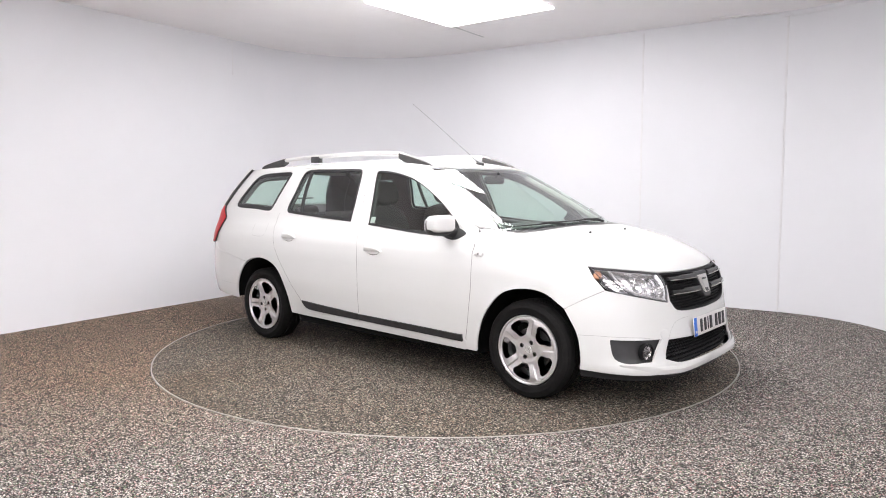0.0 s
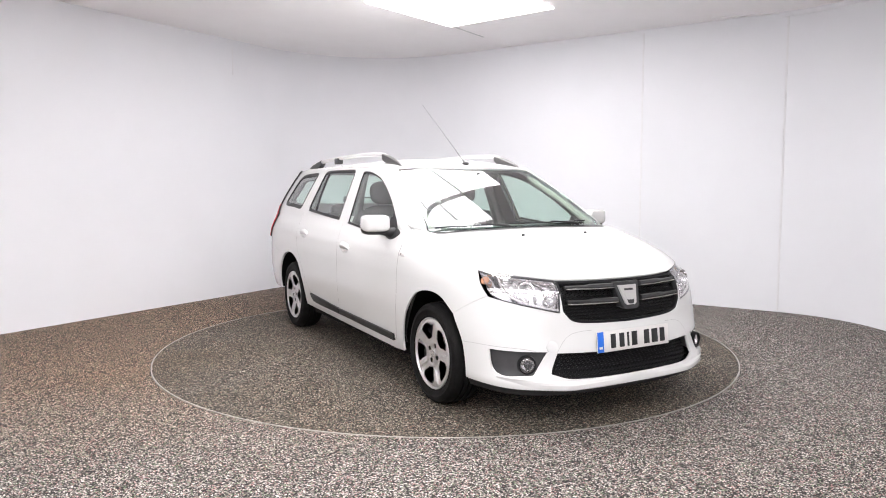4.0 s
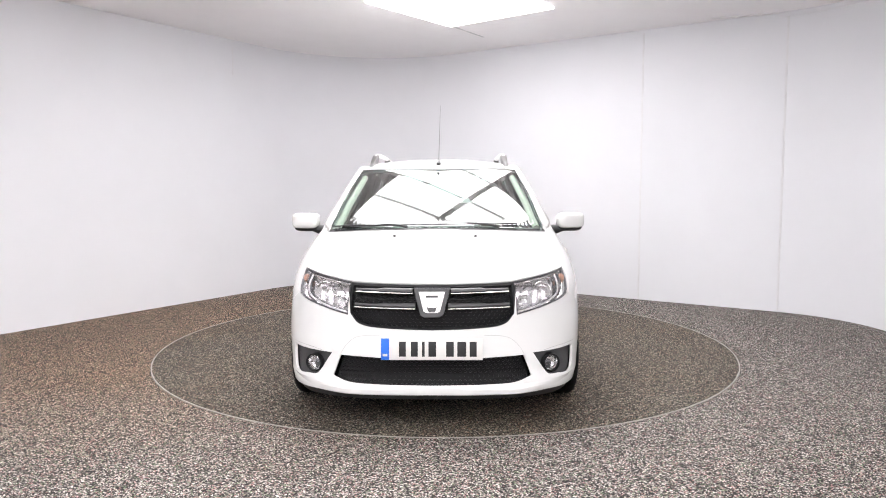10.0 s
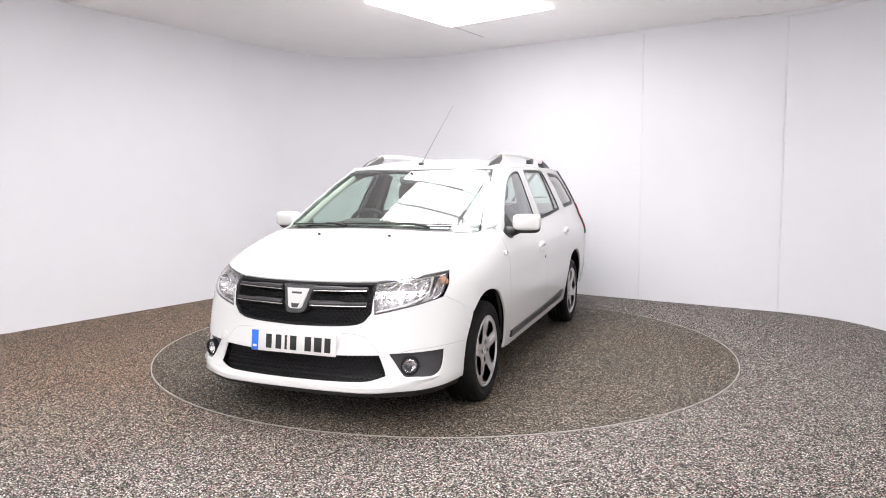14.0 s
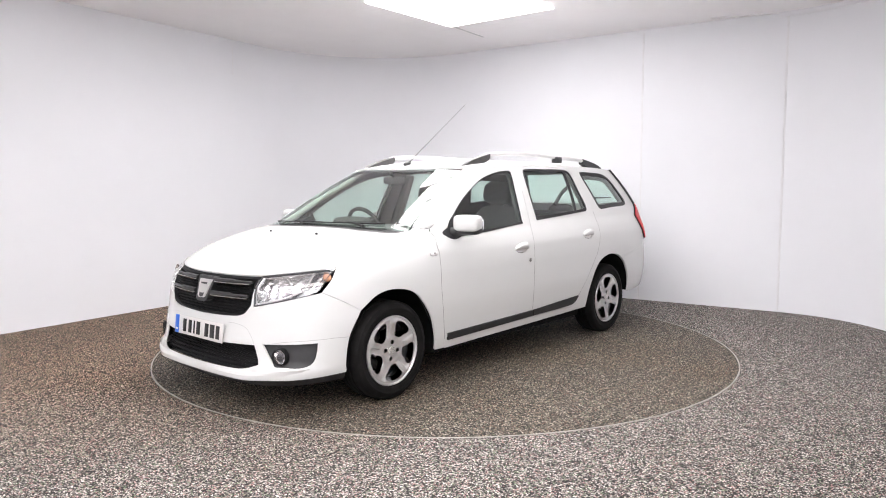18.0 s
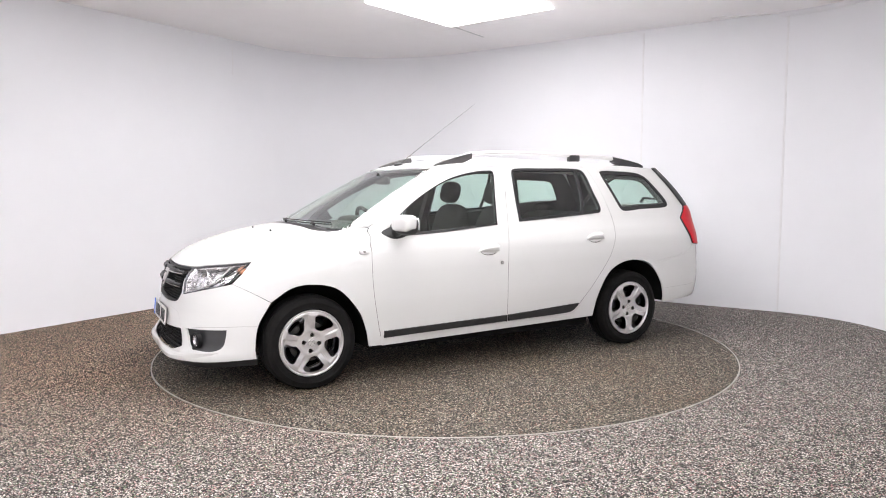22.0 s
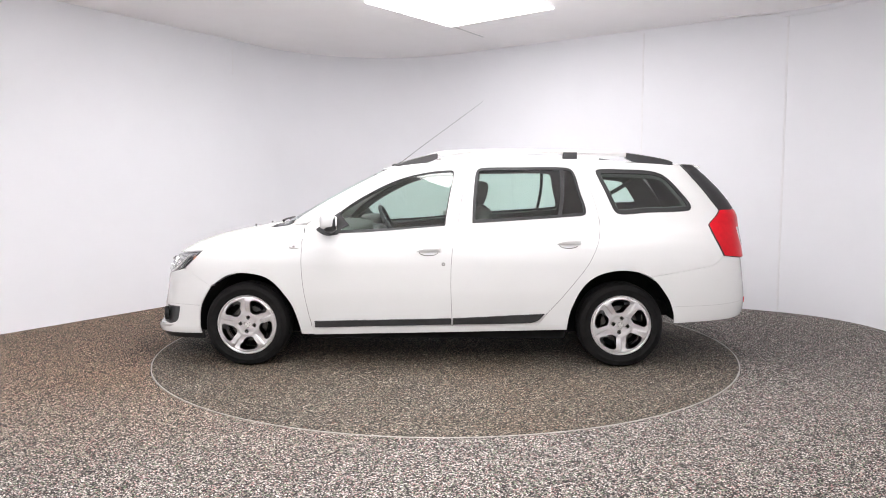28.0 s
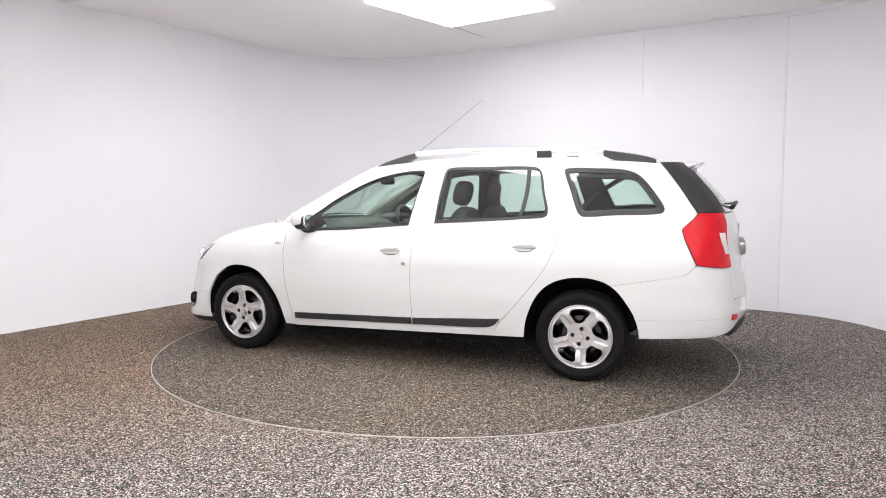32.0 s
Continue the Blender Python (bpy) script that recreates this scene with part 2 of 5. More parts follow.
def build_room():
    n = len(WALL_PLAN)
    thick, top = 0.12, CEILING + 0.16
    outs = []
    for i, p in enumerate(WALL_PLAN):
        a = WALL_PLAN[max(i - 1, 0)]
        b = WALL_PLAN[min(i + 1, n - 1)]
        o = inside_edge(a, b, thick)
        outs.append((p[0] + o.x, p[1] + o.y))
    bm = bmesh.new()
    rows = [[bm.verts.new((*p, z)) for p in ring] for ring, z in ((WALL_PLAN, 0.0), (WALL_PLAN, top), (outs, top), (outs, 0.0))]
    for a, b in zip(rows, rows[1:] + rows[:1]):
        for i in range(n - 1):
            bm.faces.new((a[i], a[i + 1], b[i + 1], b[i]))
    tagged(part("wall_curved", bm, M_WALL), "smooth white curved studio wall of tall panels", "wall", kind="structure")
    bm = bmesh.new()
    block(bm, (-0.23, -7.26, top / 2), (8.4, 0.12, top))
    tagged(part("wall_back", bm, M_WALL), "plain white wall closing the studio", "wall", kind="structure")
    # ceiling slab
    bm = bmesh.new()
    block(bm, (-0.2, -1.5, CEILING + 0.06), (8.8, 12.0, 0.12))
    tagged(part("ceiling", bm, M_CEIL), "matt off-white studio ceiling", "ceiling", kind="structure")
    # floor sheet with the round opening for the turntable
    bm = bmesh.new()
    k = 128
    inner = [bm.verts.new((2.236 * math.cos(2 * math.pi * i / k), 2.236 * math.sin(2 * math.pi * i / k), 0)) for i in range(k)]
    low = [bm.verts.new((v.co.x, v.co.y, -0.05)) for v in inner]
    outer = []
    for i in range(k):
        c, s = math.cos(2 * math.pi * i / k), math.sin(2 * math.pi * i / k)
        f = 1 / max(abs(c) / 4.6, abs(s) / 7.4)
        outer.append(bm.verts.new((c * f, s * f, 0)))
    for i in range(k):
        j = (i + 1) % k
        bm.faces.new((inner[i], outer[i], outer[j], inner[j]))
        bm.faces.new((low[i], inner[i], inner[j], low[j]))
    tagged(part("floor", bm, M_FLOOR), "grey speckled studio floor covering", "floor", kind="structure")


build_room()


def build_turntable():
    root = tagged(new("turntable"), "flush round turntable covered in speckled grey flooring", "turntable")
    bm = bmesh.new()
    rows = lathe(bm, [(2.2225, -0.04), (2.2225, -0.001), (0.01, -0.001)], "z", steps=128)
    bm.faces.new(rows[-1])
    part("deck", bm, M_DECK, root, "brownish trodden speckled covering")
    bm = bmesh.new()
    lathe(bm, [(2.2235, -0.02), (2.2235, 0.0015), (2.225, 0.002), (2.2295, 0.002), (2.231, 0.0015), (2.231, -0.02)], "z", steps=160)
    part("edge_trim", bm, M_TRIM, root, "thin worn metal edging strip")
    return root


turntable = build_turntable()


def build_ceiling_light():
    """The luminous ceiling field: panels in a frame, turned with the room."""
    root = tagged(new("ceiling_light"), "large square luminous ceiling panel set flush overhead", "light")
    root.matrix_basis = pose(*LIGHT_CORNER, CEILING, 0, 0, LIGHT_TURN)
    for x0, x1, y0, y1 in LIGHT_PANELS:
        bm = bmesh.new()
        block(bm, ((x0 + x1) / 2, (y0 + y1) / 2, -0.006), (x1 - x0, y1 - y0, 0.02), 0.003)
        part("light_panel", bm, M_LIGHT, root, "glowing white diffuser")
    for c, s in LIGHT_JOINTS:
        bm = bmesh.new()
        block(bm, c, s, 0.002)
        part("joint_strip", bm, M_GLOWJOINT, root, "dimmer joint between diffusers")


LIGHT_CORNER = (0.08, 1.94)
LIGHT_TURN = -38.3
LIGHT_PANELS, LIGHT_JOINTS = [], []
JOINTS_Y = (0.0, -0.80, -1.32, -1.82, -2.33, -2.84, -3.35)
for lx0, lx1, first in ((0.0, 1.235, 0), (1.31, 2.46, 1)):
    for k in range(first, 6):
        x_low = 0.26 if k > 1 and not lx0 else lx0
        LIGHT_PANELS.append((x_low, lx1, JOINTS_Y[k + 1] + 0.021, JOINTS_Y[k] - 0.021))
        if k > first:
            LIGHT_JOINTS.append((((x_low + lx1) / 2, JOINTS_Y[k], -0.004), (lx1 - x_low, 0.042, 0.02)))
build_ceiling_light()


def build_unseen_front_lights():
    """Long light strips in the ceiling over the camera's end of the studio. Unseen: added in an assumed layout to
    brighten the car.
    """
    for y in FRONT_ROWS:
        root = tagged(new("ceiling_light"), "long white ceiling strip light, unseen and assumed", "light", "strip lights")
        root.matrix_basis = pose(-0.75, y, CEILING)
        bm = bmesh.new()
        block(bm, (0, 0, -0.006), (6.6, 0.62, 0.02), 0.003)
        part("light_panel", bm, M_UNSEEN_STRIP, root, "glowing white diffuser")
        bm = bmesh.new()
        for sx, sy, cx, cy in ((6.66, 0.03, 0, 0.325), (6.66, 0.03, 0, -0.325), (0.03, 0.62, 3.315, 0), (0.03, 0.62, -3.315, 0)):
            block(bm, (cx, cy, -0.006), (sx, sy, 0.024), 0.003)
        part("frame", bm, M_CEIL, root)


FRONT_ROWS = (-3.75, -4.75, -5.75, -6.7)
build_unseen_front_lights()


def wall_at(x):
    """The place on the curved wall's plan that lies furthest back at this x, and the wall's direction there."""
    for a, b in zip(WALL_PLAN, WALL_PLAN[1:]):
        if a[0] <= x <= b[0] and b[0] > a[0]:
            t = (x - a[0]) / (b[0] - a[0])
            return a[0] + t * (b[0] - a[0]), a[1] + t * (b[1] - a[1]), math.degrees(math.atan2(b[1] - a[1], b[0] - a[0]))


def build_wall_trim():
    """Slim cover strips over the wall's panel joints, and the edging at the top."""
    for x, top, low in ((3.345, 2.90, 0.004), (2.165, 2.91, 0.004), (-2.44, 2.86, 2.55)):
        px, py, a = wall_at(x)
        slim = x < 0
        bm = bmesh.new()
        block(bm, (0, -0.002, (top + low) / 2), (0.010 if slim else 0.013, 0.004, top - low), 0.0015)
        if not slim:
            block(bm, (-0.0115, -0.001, (top + low) / 2), (0.004, 0.003, top - low))
        ob = part("trim", bm, M_STRIP)
        ob.matrix_basis = pose(px, py, 0, 0, 0, a)
        tagged(ob, "slim pale cover strip over a wall panel joint", "trim", "wall joint strips", "structure")
    run = [p for p in WALL_PLAN if p[0] > 0.3 and p[1] > -0.6]
    bm = bmesh.new()
    rows = []
    for i, p in enumerate(run):
        o = inside_edge(run[max(i - 1, 0)], run[min(i + 1, len(run) - 1)], 1.0)
        rows.append([bm.verts.new((p[0] - o.x * d, p[1] - o.y * d, z)) for d, z in ((0.0, 2.952), (0.0, 2.90), (0.012, 2.90), (0.014, 2.905), (0.014, 2.952))])
    for a, b in zip(rows, rows[1:]):
        for k in range(4):
            bm.faces.new((a[k], b[k], b[k + 1], a[k + 1]))
    tagged(part("cornice", bm, M_WALL), "thin white edging where wall meets ceiling", "trim", kind="structure")
    bm = bmesh.new()
    block(bm, (0.0, 0.33, CEILING - 0.001), (0.012, 0.62, 0.004), 0.001)
    ob = part("trim", bm, M_JOINT)
    ob.matrix_basis = pose(0.10, 1.97, 0, 0, 0, -33)
    tagged(ob, "faint joint line in the ceiling", "trim", kind="structure")
    bm = bmesh.new()
    block(bm, (0, 0, CEILING - 0.005), (0.62, 0.05, 0.012), 0.002)
    ob = part("trim", bm, M_CEIL)
    ob.matrix_basis = pose(2.98, 1.50, 0, 0, 0, -20)
    tagged(ob, "short pale batten on the ceiling edge", "trim", kind="structure")


build_wall_trim()


# ---- the car: one smooth body surface, from which its panels are cut ----
def curve(*pts):
    """A monotone smooth curve through (at, value) pairs, for numbers and arrays."""
    x, y = np.array([p[0] for p in pts], float), np.array([p[1] for p in pts], float)
    h, d = np.diff(x), np.diff(y) / np.diff(x)
    m = np.zeros(len(x))
    m[0], m[-1] = d[0], d[-1]
    for i in range(1, len(x) - 1):
        if d[i - 1] * d[i] > 0:
            w1, w2 = 2 * h[i] + h[i - 1], h[i] + 2 * h[i - 1]
            m[i] = (w1 + w2) / (w1 / d[i - 1] + w2 / d[i])

    def f(v):
        v = np.clip(np.asarray(v, float), x[0], x[-1])
        i = np.clip(np.searchsorted(x, v) - 1, 0, len(x) - 2)
        t = (v - x[i]) / h[i]
        return y[i] * (1 + 2 * t) * (1 - t) ** 2 + y[i + 1] * t * t * (3 - 2 * t) + h[i] * (m[i] * t * (1 - t) ** 2 - m[i + 1] * t * t * (1 - t))
    return f


XC = -0.2
LOW_NOSE = curve((0.15, 2.085), (0.20, 2.118), (0.24, 2.120), (0.31, 2.098), (0.40, 2.094), (0.50, 2.073), (0.60, 2.060), (0.68, 2.047), (0.74, 2.018), (0.775, 1.985),
             (0.81, 1.94), (0.85, 1.862), (0.912, 1.67), (0.953, 1.49), (0.98, 1.32), (1.0, 1.165), (1.03, 1.083), (1.10, 0.96))
TAIL = curve((0.15, -2.17), (0.25, -2.23), (0.36, -2.325), (0.46, -2.33), (0.55, -2.32), (0.70, -2.30), (0.90, -2.268), (1.05, -2.242), (1.10, -2.216), (1.16, -2.178), (1.30, -2.055), (1.38, -1.975), (1.42, -1.928), (1.46, -1.880))
LOW_WIDE = curve((0.15, 0.785), (0.22, 0.818), (0.30, 0.838), (0.40, 0.852), (0.55, 0.865), (0.72, 0.866), (0.84, 0.853), (0.92, 0.825), (1.0, 0.785), (1.1, 0.745))
FRONT_N = curve((0.15, 9.0), (0.4, 11.0), (0.62, 9.0), (0.80, 7.0), (0.90, 5.8), (0.99, 7.0), (1.03, 11.0), (1.46, 11.0))
BULGE = curve((0.15, 0.175), (0.23, 0.178), (0.33, 0.255), (0.42, 0.291), (0.62, 0.291), (0.80, 0.258), (0.90, 0.17), (0.99, 0.12), (1.03, 0.075), (1.46, 0.075))
FRONT_P = curve((0.15, 2.5), (0.30, 2.77), (0.68, 2.77), (0.86, 2.0), (1.46, 2.0))
REAR_N = curve((0.15, 8.0), (0.5, 11.0), (0.9, 13.0), (1.46, 13.0))
REAR_BULGE = curve((0.15, 0.15), (0.75, 0.155), (0.92, 0.145), (1.06, 0.112), (1.16, 0.103), (1.28, 0.090), (1.46, 0.085))


def NOSE(z):
    """The nose, bonnet and windscreen along the middle: x by height."""
    z = np.asarray(z, float)
    d = np.clip(z, 1.03, 1.46) - 1.03
    return np.where(z < 1.03, LOW_NOSE(z), 1.083 - 1.572 * d - 0.70 * d * d)


def WIDE(z):
    """Half the body's width by height; above the waist it leans in."""
    z = np.asarray(z, float)
    d = np.clip(z, 1.0, 1.46) - 1.0
    return np.where(z < 1.0, LOW_WIDE(z), 0.785 - 0.375 * d - 0.12 * d * d)


def body(psi, z):
    """The skin at an angle round the plan (0 nose, half a turn tail; negative on the right) and a height. Arrays in, N x 3 out."""
    psi, z = np.asarray(psi, float), np.asarray(z, float)
    c, s = np.cos(psi), np.sin(psi)
    ahead = c >= 0
    a = np.where(ahead, NOSE(z) - XC, XC - TAIL(z))
    n = np.where(ahead, FRONT_N(z), REAR_N(z))
    r = (np.abs(c) ** n + np.abs(s) ** n) ** (-1 / n)
    return np.stack([XC + c * r * (a - np.where(ahead, BULGE(z), REAR_BULGE(z)) * np.abs(s * r) ** np.where(ahead, FRONT_P(z), 2.0)), WIDE(z) * s * r, z], -1)


def facing(psi, z):
    e = 1e-4
    n = np.cross(body(psi + e, z) - body(psi - e, z), body(psi, z + e) - body(psi, z - e))
    return n / np.linalg.norm(n, axis=-1, keepdims=True)


PSI_T = np.linspace(0, math.pi, 721)
_ring = body(PSI_T, np.full(721, 0.6))
RUN_T = np.concatenate([[0], np.cumsum(np.linalg.norm(np.diff(_ring, axis=0), axis=1))])


def run_of(psi):
    return np.sign(psi) * np.interp(np.abs(psi), PSI_T, RUN_T)


def psi_of(run):
    run = np.asarray(run, float)
    past = np.abs(run) > RUN_T[-1]
    a = np.interp(np.where(past, 2 * RUN_T[-1] - np.abs(run), np.abs(run)), RUN_T, PSI_T)
    return np.sign(run) * np.where(past, 2 * math.pi - a, a)


def S(x, z):
    """A place on the side, by its distance along the car and height, as (way round, height)."""
    ahead = x >= XC
    a, n, k, e = (float(NOSE(z)) - XC, float(FRONT_N(z)), float(BULGE(z)), float(FRONT_P(z))) if ahead else (XC - float(TAIL(z)), float(REAR_N(z)), float(REAR_BULGE(z)), 2.0)
    lo, hi = 0.0, 0.9999
    for _ in range(40):
        u = (lo + hi) / 2
        v = (1 - u ** n) ** (1 / n)
        lo, hi = (u, hi) if u * (a - k * v ** e) < abs(x - XC) else (lo, u)
    return (float(run_of(math.atan2(v, u if ahead else -u))), z)


def B(y, z):
    """A place on the front, by its distance from the middle and height."""
    n = float(FRONT_N(z))
    v = min(abs(y) / float(WIDE(z)), 0.9999)
    p = float(run_of(math.atan2(v, (1 - v ** n) ** (1 / n))))
    return (math.copysign(p, y) if y else 0.0, z)


def T(y, z):
    """A place on the tail, by its distance from the middle and height."""
    n = float(REAR_N(z))
    v = min(abs(y) / float(WIDE(z)), 0.9999)
    return (float(run_of(math.atan2(v, -(1 - v ** n) ** (1 / n)))), z)


def closed(points, step=0.025):
    """A closed outline through points: smooth, but sharp where a point is given twice."""
    pts, sharp = [], []
    for p in points:
        if pts and abs(pts[-1][0] - p[0]) + abs(pts[-1][1] - p[1]) < 1e-9:
            sharp[-1] = True
        else:
            pts.append(p)
            sharp.append(False)
    n = len(pts)
    out = []
    for i in range(n):
        b, c = np.array(pts[i]), np.array(pts[(i + 1) % n])
        a = 2 * b - c if sharp[i] else np.array(pts[i - 1])
        d = 2 * c - b if sharp[(i + 1) % n] else np.array(pts[(i + 2) % n])
        length = np.linalg.norm(c - b)
        k = max(1, min(40, int(length / step))) if sharp[i] and sharp[(i + 1) % n] else max(3, min(40, int(length / step) + 2))
        ta, tb = max(np.linalg.norm(b - a), 1e-6), max(np.linalg.norm(d - c), 1e-6)
        m0 = (c - b) if sharp[i] else (c - a) / (length + ta) * length
        m1 = (c - b) if sharp[(i + 1) % n] else (d - b) / (length + tb) * length
        for j in range(k):
            t = j / k
            out.append(b * (1 + 2 * t) * (1 - t) ** 2 + c * t * t * (3 - 2 * t) + m0 * t * (1 - t) ** 2 - m1 * t * t * (1 - t))
    return np.array(out)


def area2(p):
    q = np.roll(p, -1, 0)
    return float(np.sum(p[:, 0] * q[:, 1] - q[:, 0] * p[:, 1]))


def shrink(p, d):
    """Draws a closed outline in by d."""
    if area2(p) < 0:
        p = p[::-1]
    t = np.roll(p, -1, 0) - np.roll(p, 1, 0)
    t /= np.linalg.norm(t, axis=1, keepdims=True) + 1e-12
    return p + d * np.stack([-t[:, 1], t[:, 0]], 1)


def holds(poly, pts):
    """Which of pts lie inside poly."""
    x, y = pts[:, 0], pts[:, 1]
    res = np.zeros(len(pts), bool)
    for (x0, y0), (x1, y1) in zip(poly, np.roll(poly, -1, 0)):
        if y0 == y1:
            continue
        res ^= ((y0 > y) != (y1 > y)) & (x < (x1 - x0) * (y - y0) / (y1 - y0) + x0)
    return res


def fill(outline, holes, du, dv):
    """Triangles of an outline less its holes, with a grid of points inside: points, faces, edge loops."""
    loops = [outline if area2(outline) > 0 else outline[::-1]] + [h if area2(h) < 0 else h[::-1] for h in holes]
    lo, hi = outline.min(0), outline.max(0)
    us, vs = np.arange(lo[0] + du / 2, hi[0], du), np.arange(lo[1] + dv / 2, hi[1], dv)
    g = np.array([(u + (du / 2 if j % 2 else 0), v) for j, v in enumerate(vs) for u in us]).reshape(-1, 2)
    if len(g):
        keep = holds(loops[0], g)
        for h in loops[1:]:
            keep &= ~holds(h, g)
        g = g[keep]
        edge = np.concatenate(loops)
        if len(g):
            near = np.array([np.min(((edge - p) / (du, dv)) ** 2 @ np.ones(2)) for p in g])
            g = g[near > 0.2]
    co, ed, ids, k = [], [], [], 0
    for lp in loops:
        ids.append(list(range(k, k + len(lp))))
        co += [Vector((float(a), float(b))) for a, b in lp]
        ed += [(k + i, k + (i + 1) % len(lp)) for i in range(len(lp))]
        k += len(lp)
    co += [Vector((float(a), float(b))) for a, b in g]
    v, _, f, origin, _, _ = delaunay_2d_cdt(co, ed, [], 0, 1e-7)
    now = {i: j for j, olds in enumerate(origin) for i in olds}
    ids = [[now[i] for i in lp] for lp in ids]
    ids = [[a for a, b in zip(lp, lp[1:] + lp[:1]) if a != b] for lp in ids]
    pts = np.array([(a.x, a.y) for a in v])
    mid = np.array([pts[list(t)].mean(0) for t in f])
    keep = holds(loops[0], mid)
    for h in loops[1:]:
        keep &= ~holds(h, mid)
    return pts, [tuple(t) for t, ok in zip(f, keep) if ok], ids


def sheet(outline, holes, du, dv, place, lip=0.015, round_edge=True):
    """A curved panel with turned-in edges. place maps points of the plan to places and outward normals. Returns verts, faces, normals."""
    pts, tri, loops = fill(outline, holes, du, dv)
    pos, nor = place(pts)
    verts, faces, norms = list(pos), [], list(nor)
    t0 = tri[0]
    flip = np.dot(np.cross(pos[t0[1]] - pos[t0[0]], pos[t0[2]] - pos[t0[0]]), nor[t0[0]]) < 0
    faces = [t[::-1] if flip else t for t in tri]
    if lip:
        for lp in loops:
            n = len(lp)
            base = len(verts)
            for i in range(n):
                p, q = pos[lp[i - 1]], pos[lp[(i + 1) % n]]
                side = np.cross(q - p, nor[lp[i]])
                side /= np.linalg.norm(side) + 1e-12
                side = side if not flip else -side
                verts += [pos[lp[i]], pos[lp[i]] - lip * nor[lp[i]]]
                norms += [(side + nor[lp[i]]) / 1.414 if round_edge else side, side]
            for i in range(n):
                j = (i + 1) % n
                f = (base + 2 * i, base + 2 * i + 1, base + 2 * j + 1, base + 2 * j)
                faces.append(f[::-1] if flip else f)
    return verts, faces, norms


def skin(offset):
    """Maps (way round, height) to the body's skin, moved out by offset."""
    def place(p):
        psi, z = psi_of(p[:, 0]), p[:, 1]
        n = facing(psi, z)
        return body(psi, z) + n * offset, n
    return place


def mirrored(verts, faces, norms):
    m = np.array([1, -1, 1])
    return [np.asarray(v) * m for v in verts], [f[::-1] for f in faces], [np.asarray(n) * m for n in norms]


def panel(name, outline, material, parents, holes=(), du=0.06, dv=0.05, offset=0.0, gap=0.0014, lip=0.015, label="", both=True, place=None):
    """A body panel on the left and, mirrored, on the right. Outlines are drawn in by half the shut line."""
    o = shrink(closed(outline), gap)
    hs = [shrink(closed(h), -gap) for h in holes]
    got = sheet(o, hs, du, dv, place or skin(offset), lip)
    made = [put(name, mesh_of(name, *got), material, parents[0], label)]
    if both:
        made.append(put(name, mesh_of(name, *mirrored(*got)), material, parents[-1], label))
    return made


def whole(half):
    """A closed outline from its left half, which runs from the middle round to the middle."""
    return list(half) + [(-a, b) for a, b in half[::-1]]


car = tagged(new("car"), "white five-door estate car with black trim and alloy wheels", "car")


# ---- body panels ----
LAMP_TOP = [B(0.425, 0.772), B(0.56, 0.79), S(1.650, 0.814)]
LAMP_LOW = [S(1.792, 0.694), B(0.62, 0.645), B(0.44, 0.603)]


def twice(p):
    return [p, p]


def whole_tail(half):
    """A closed outline round the tail from its left half: the ways round run on past the middle."""
    end = float(RUN_T[-1])
    return list(half) + [(2 * end - a, b) for a, b in half[::-1]]


def SP(*pts):
    """A smooth edge through (x, z) places on the side, sharp at both ends."""
    q = [S(float(a), float(b)) for a, b in smooth_path(pts, 5)]
    return twice(q[0]) + q[1:-1] + twice(q[-1])


def dense(pts):
    """A closed smooth outline through (x, z) places on the side."""
    return [S(float(a), float(b)) for a, b in closed(pts, 0.04)]


EDGE_DOOR = SP((0.855, 0.29), (0.903, 0.55), (0.916, 0.766), (0.900, 1.0))
EDGE_BUMPER = SP((1.653, 0.226), (1.661, 0.30), (1.643, 0.435), (1.567, 0.570))
EDGE_WING_SEAM = SP((1.567, 0.570), (1.67, 0.630), (1.775, 0.686))
EDGE_ARCH_F = SP((0.928, 0.227), (0.960, 0.357), (1.013, 0.477), (1.140, 0.618), (1.293, 0.663), (1.438, 0.649), (1.567, 0.570))
EDGE_ARCH_R = SP((-0.94, 0.262), (-0.965, 0.40), (-1.042, 0.56), (-1.157, 0.651), (-1.332, 0.683), (-1.508, 0.639), (-1.629, 0.50), (-1.678, 0.382), (-1.685, 0.31))


def arch_cut(x0, x1):
    """The stretch of the rear arch's edge between two places along the car, from front to rear."""
    q = [p for p in EDGE_ARCH_R[1:-1]]
    a, b = min(S(x0, 0.6)[0], S(x1, 0.6)[0]), max(S(x0, 0.6)[0], S(x1, 0.6)[0])
    q = [p for p in q if a - 0.002 <= p[0] <= b + 0.002]
    return q


# bonnet
panel("bonnet", whole([B(0, 0.764), B(0.2, 0.765)] + twice(LAMP_TOP[0]) + [LAMP_TOP[1]] + twice(LAMP_TOP[2]) + [B(0.715, 0.88), B(0.712, 0.94)] + twice(B(0.692, 0.978)) + [B(0.55, 0.986), B(0.3, 0.994), B(0, 0.998)]),
      M_PAINT, [car], du=0.07, dv=0.012, both=False)
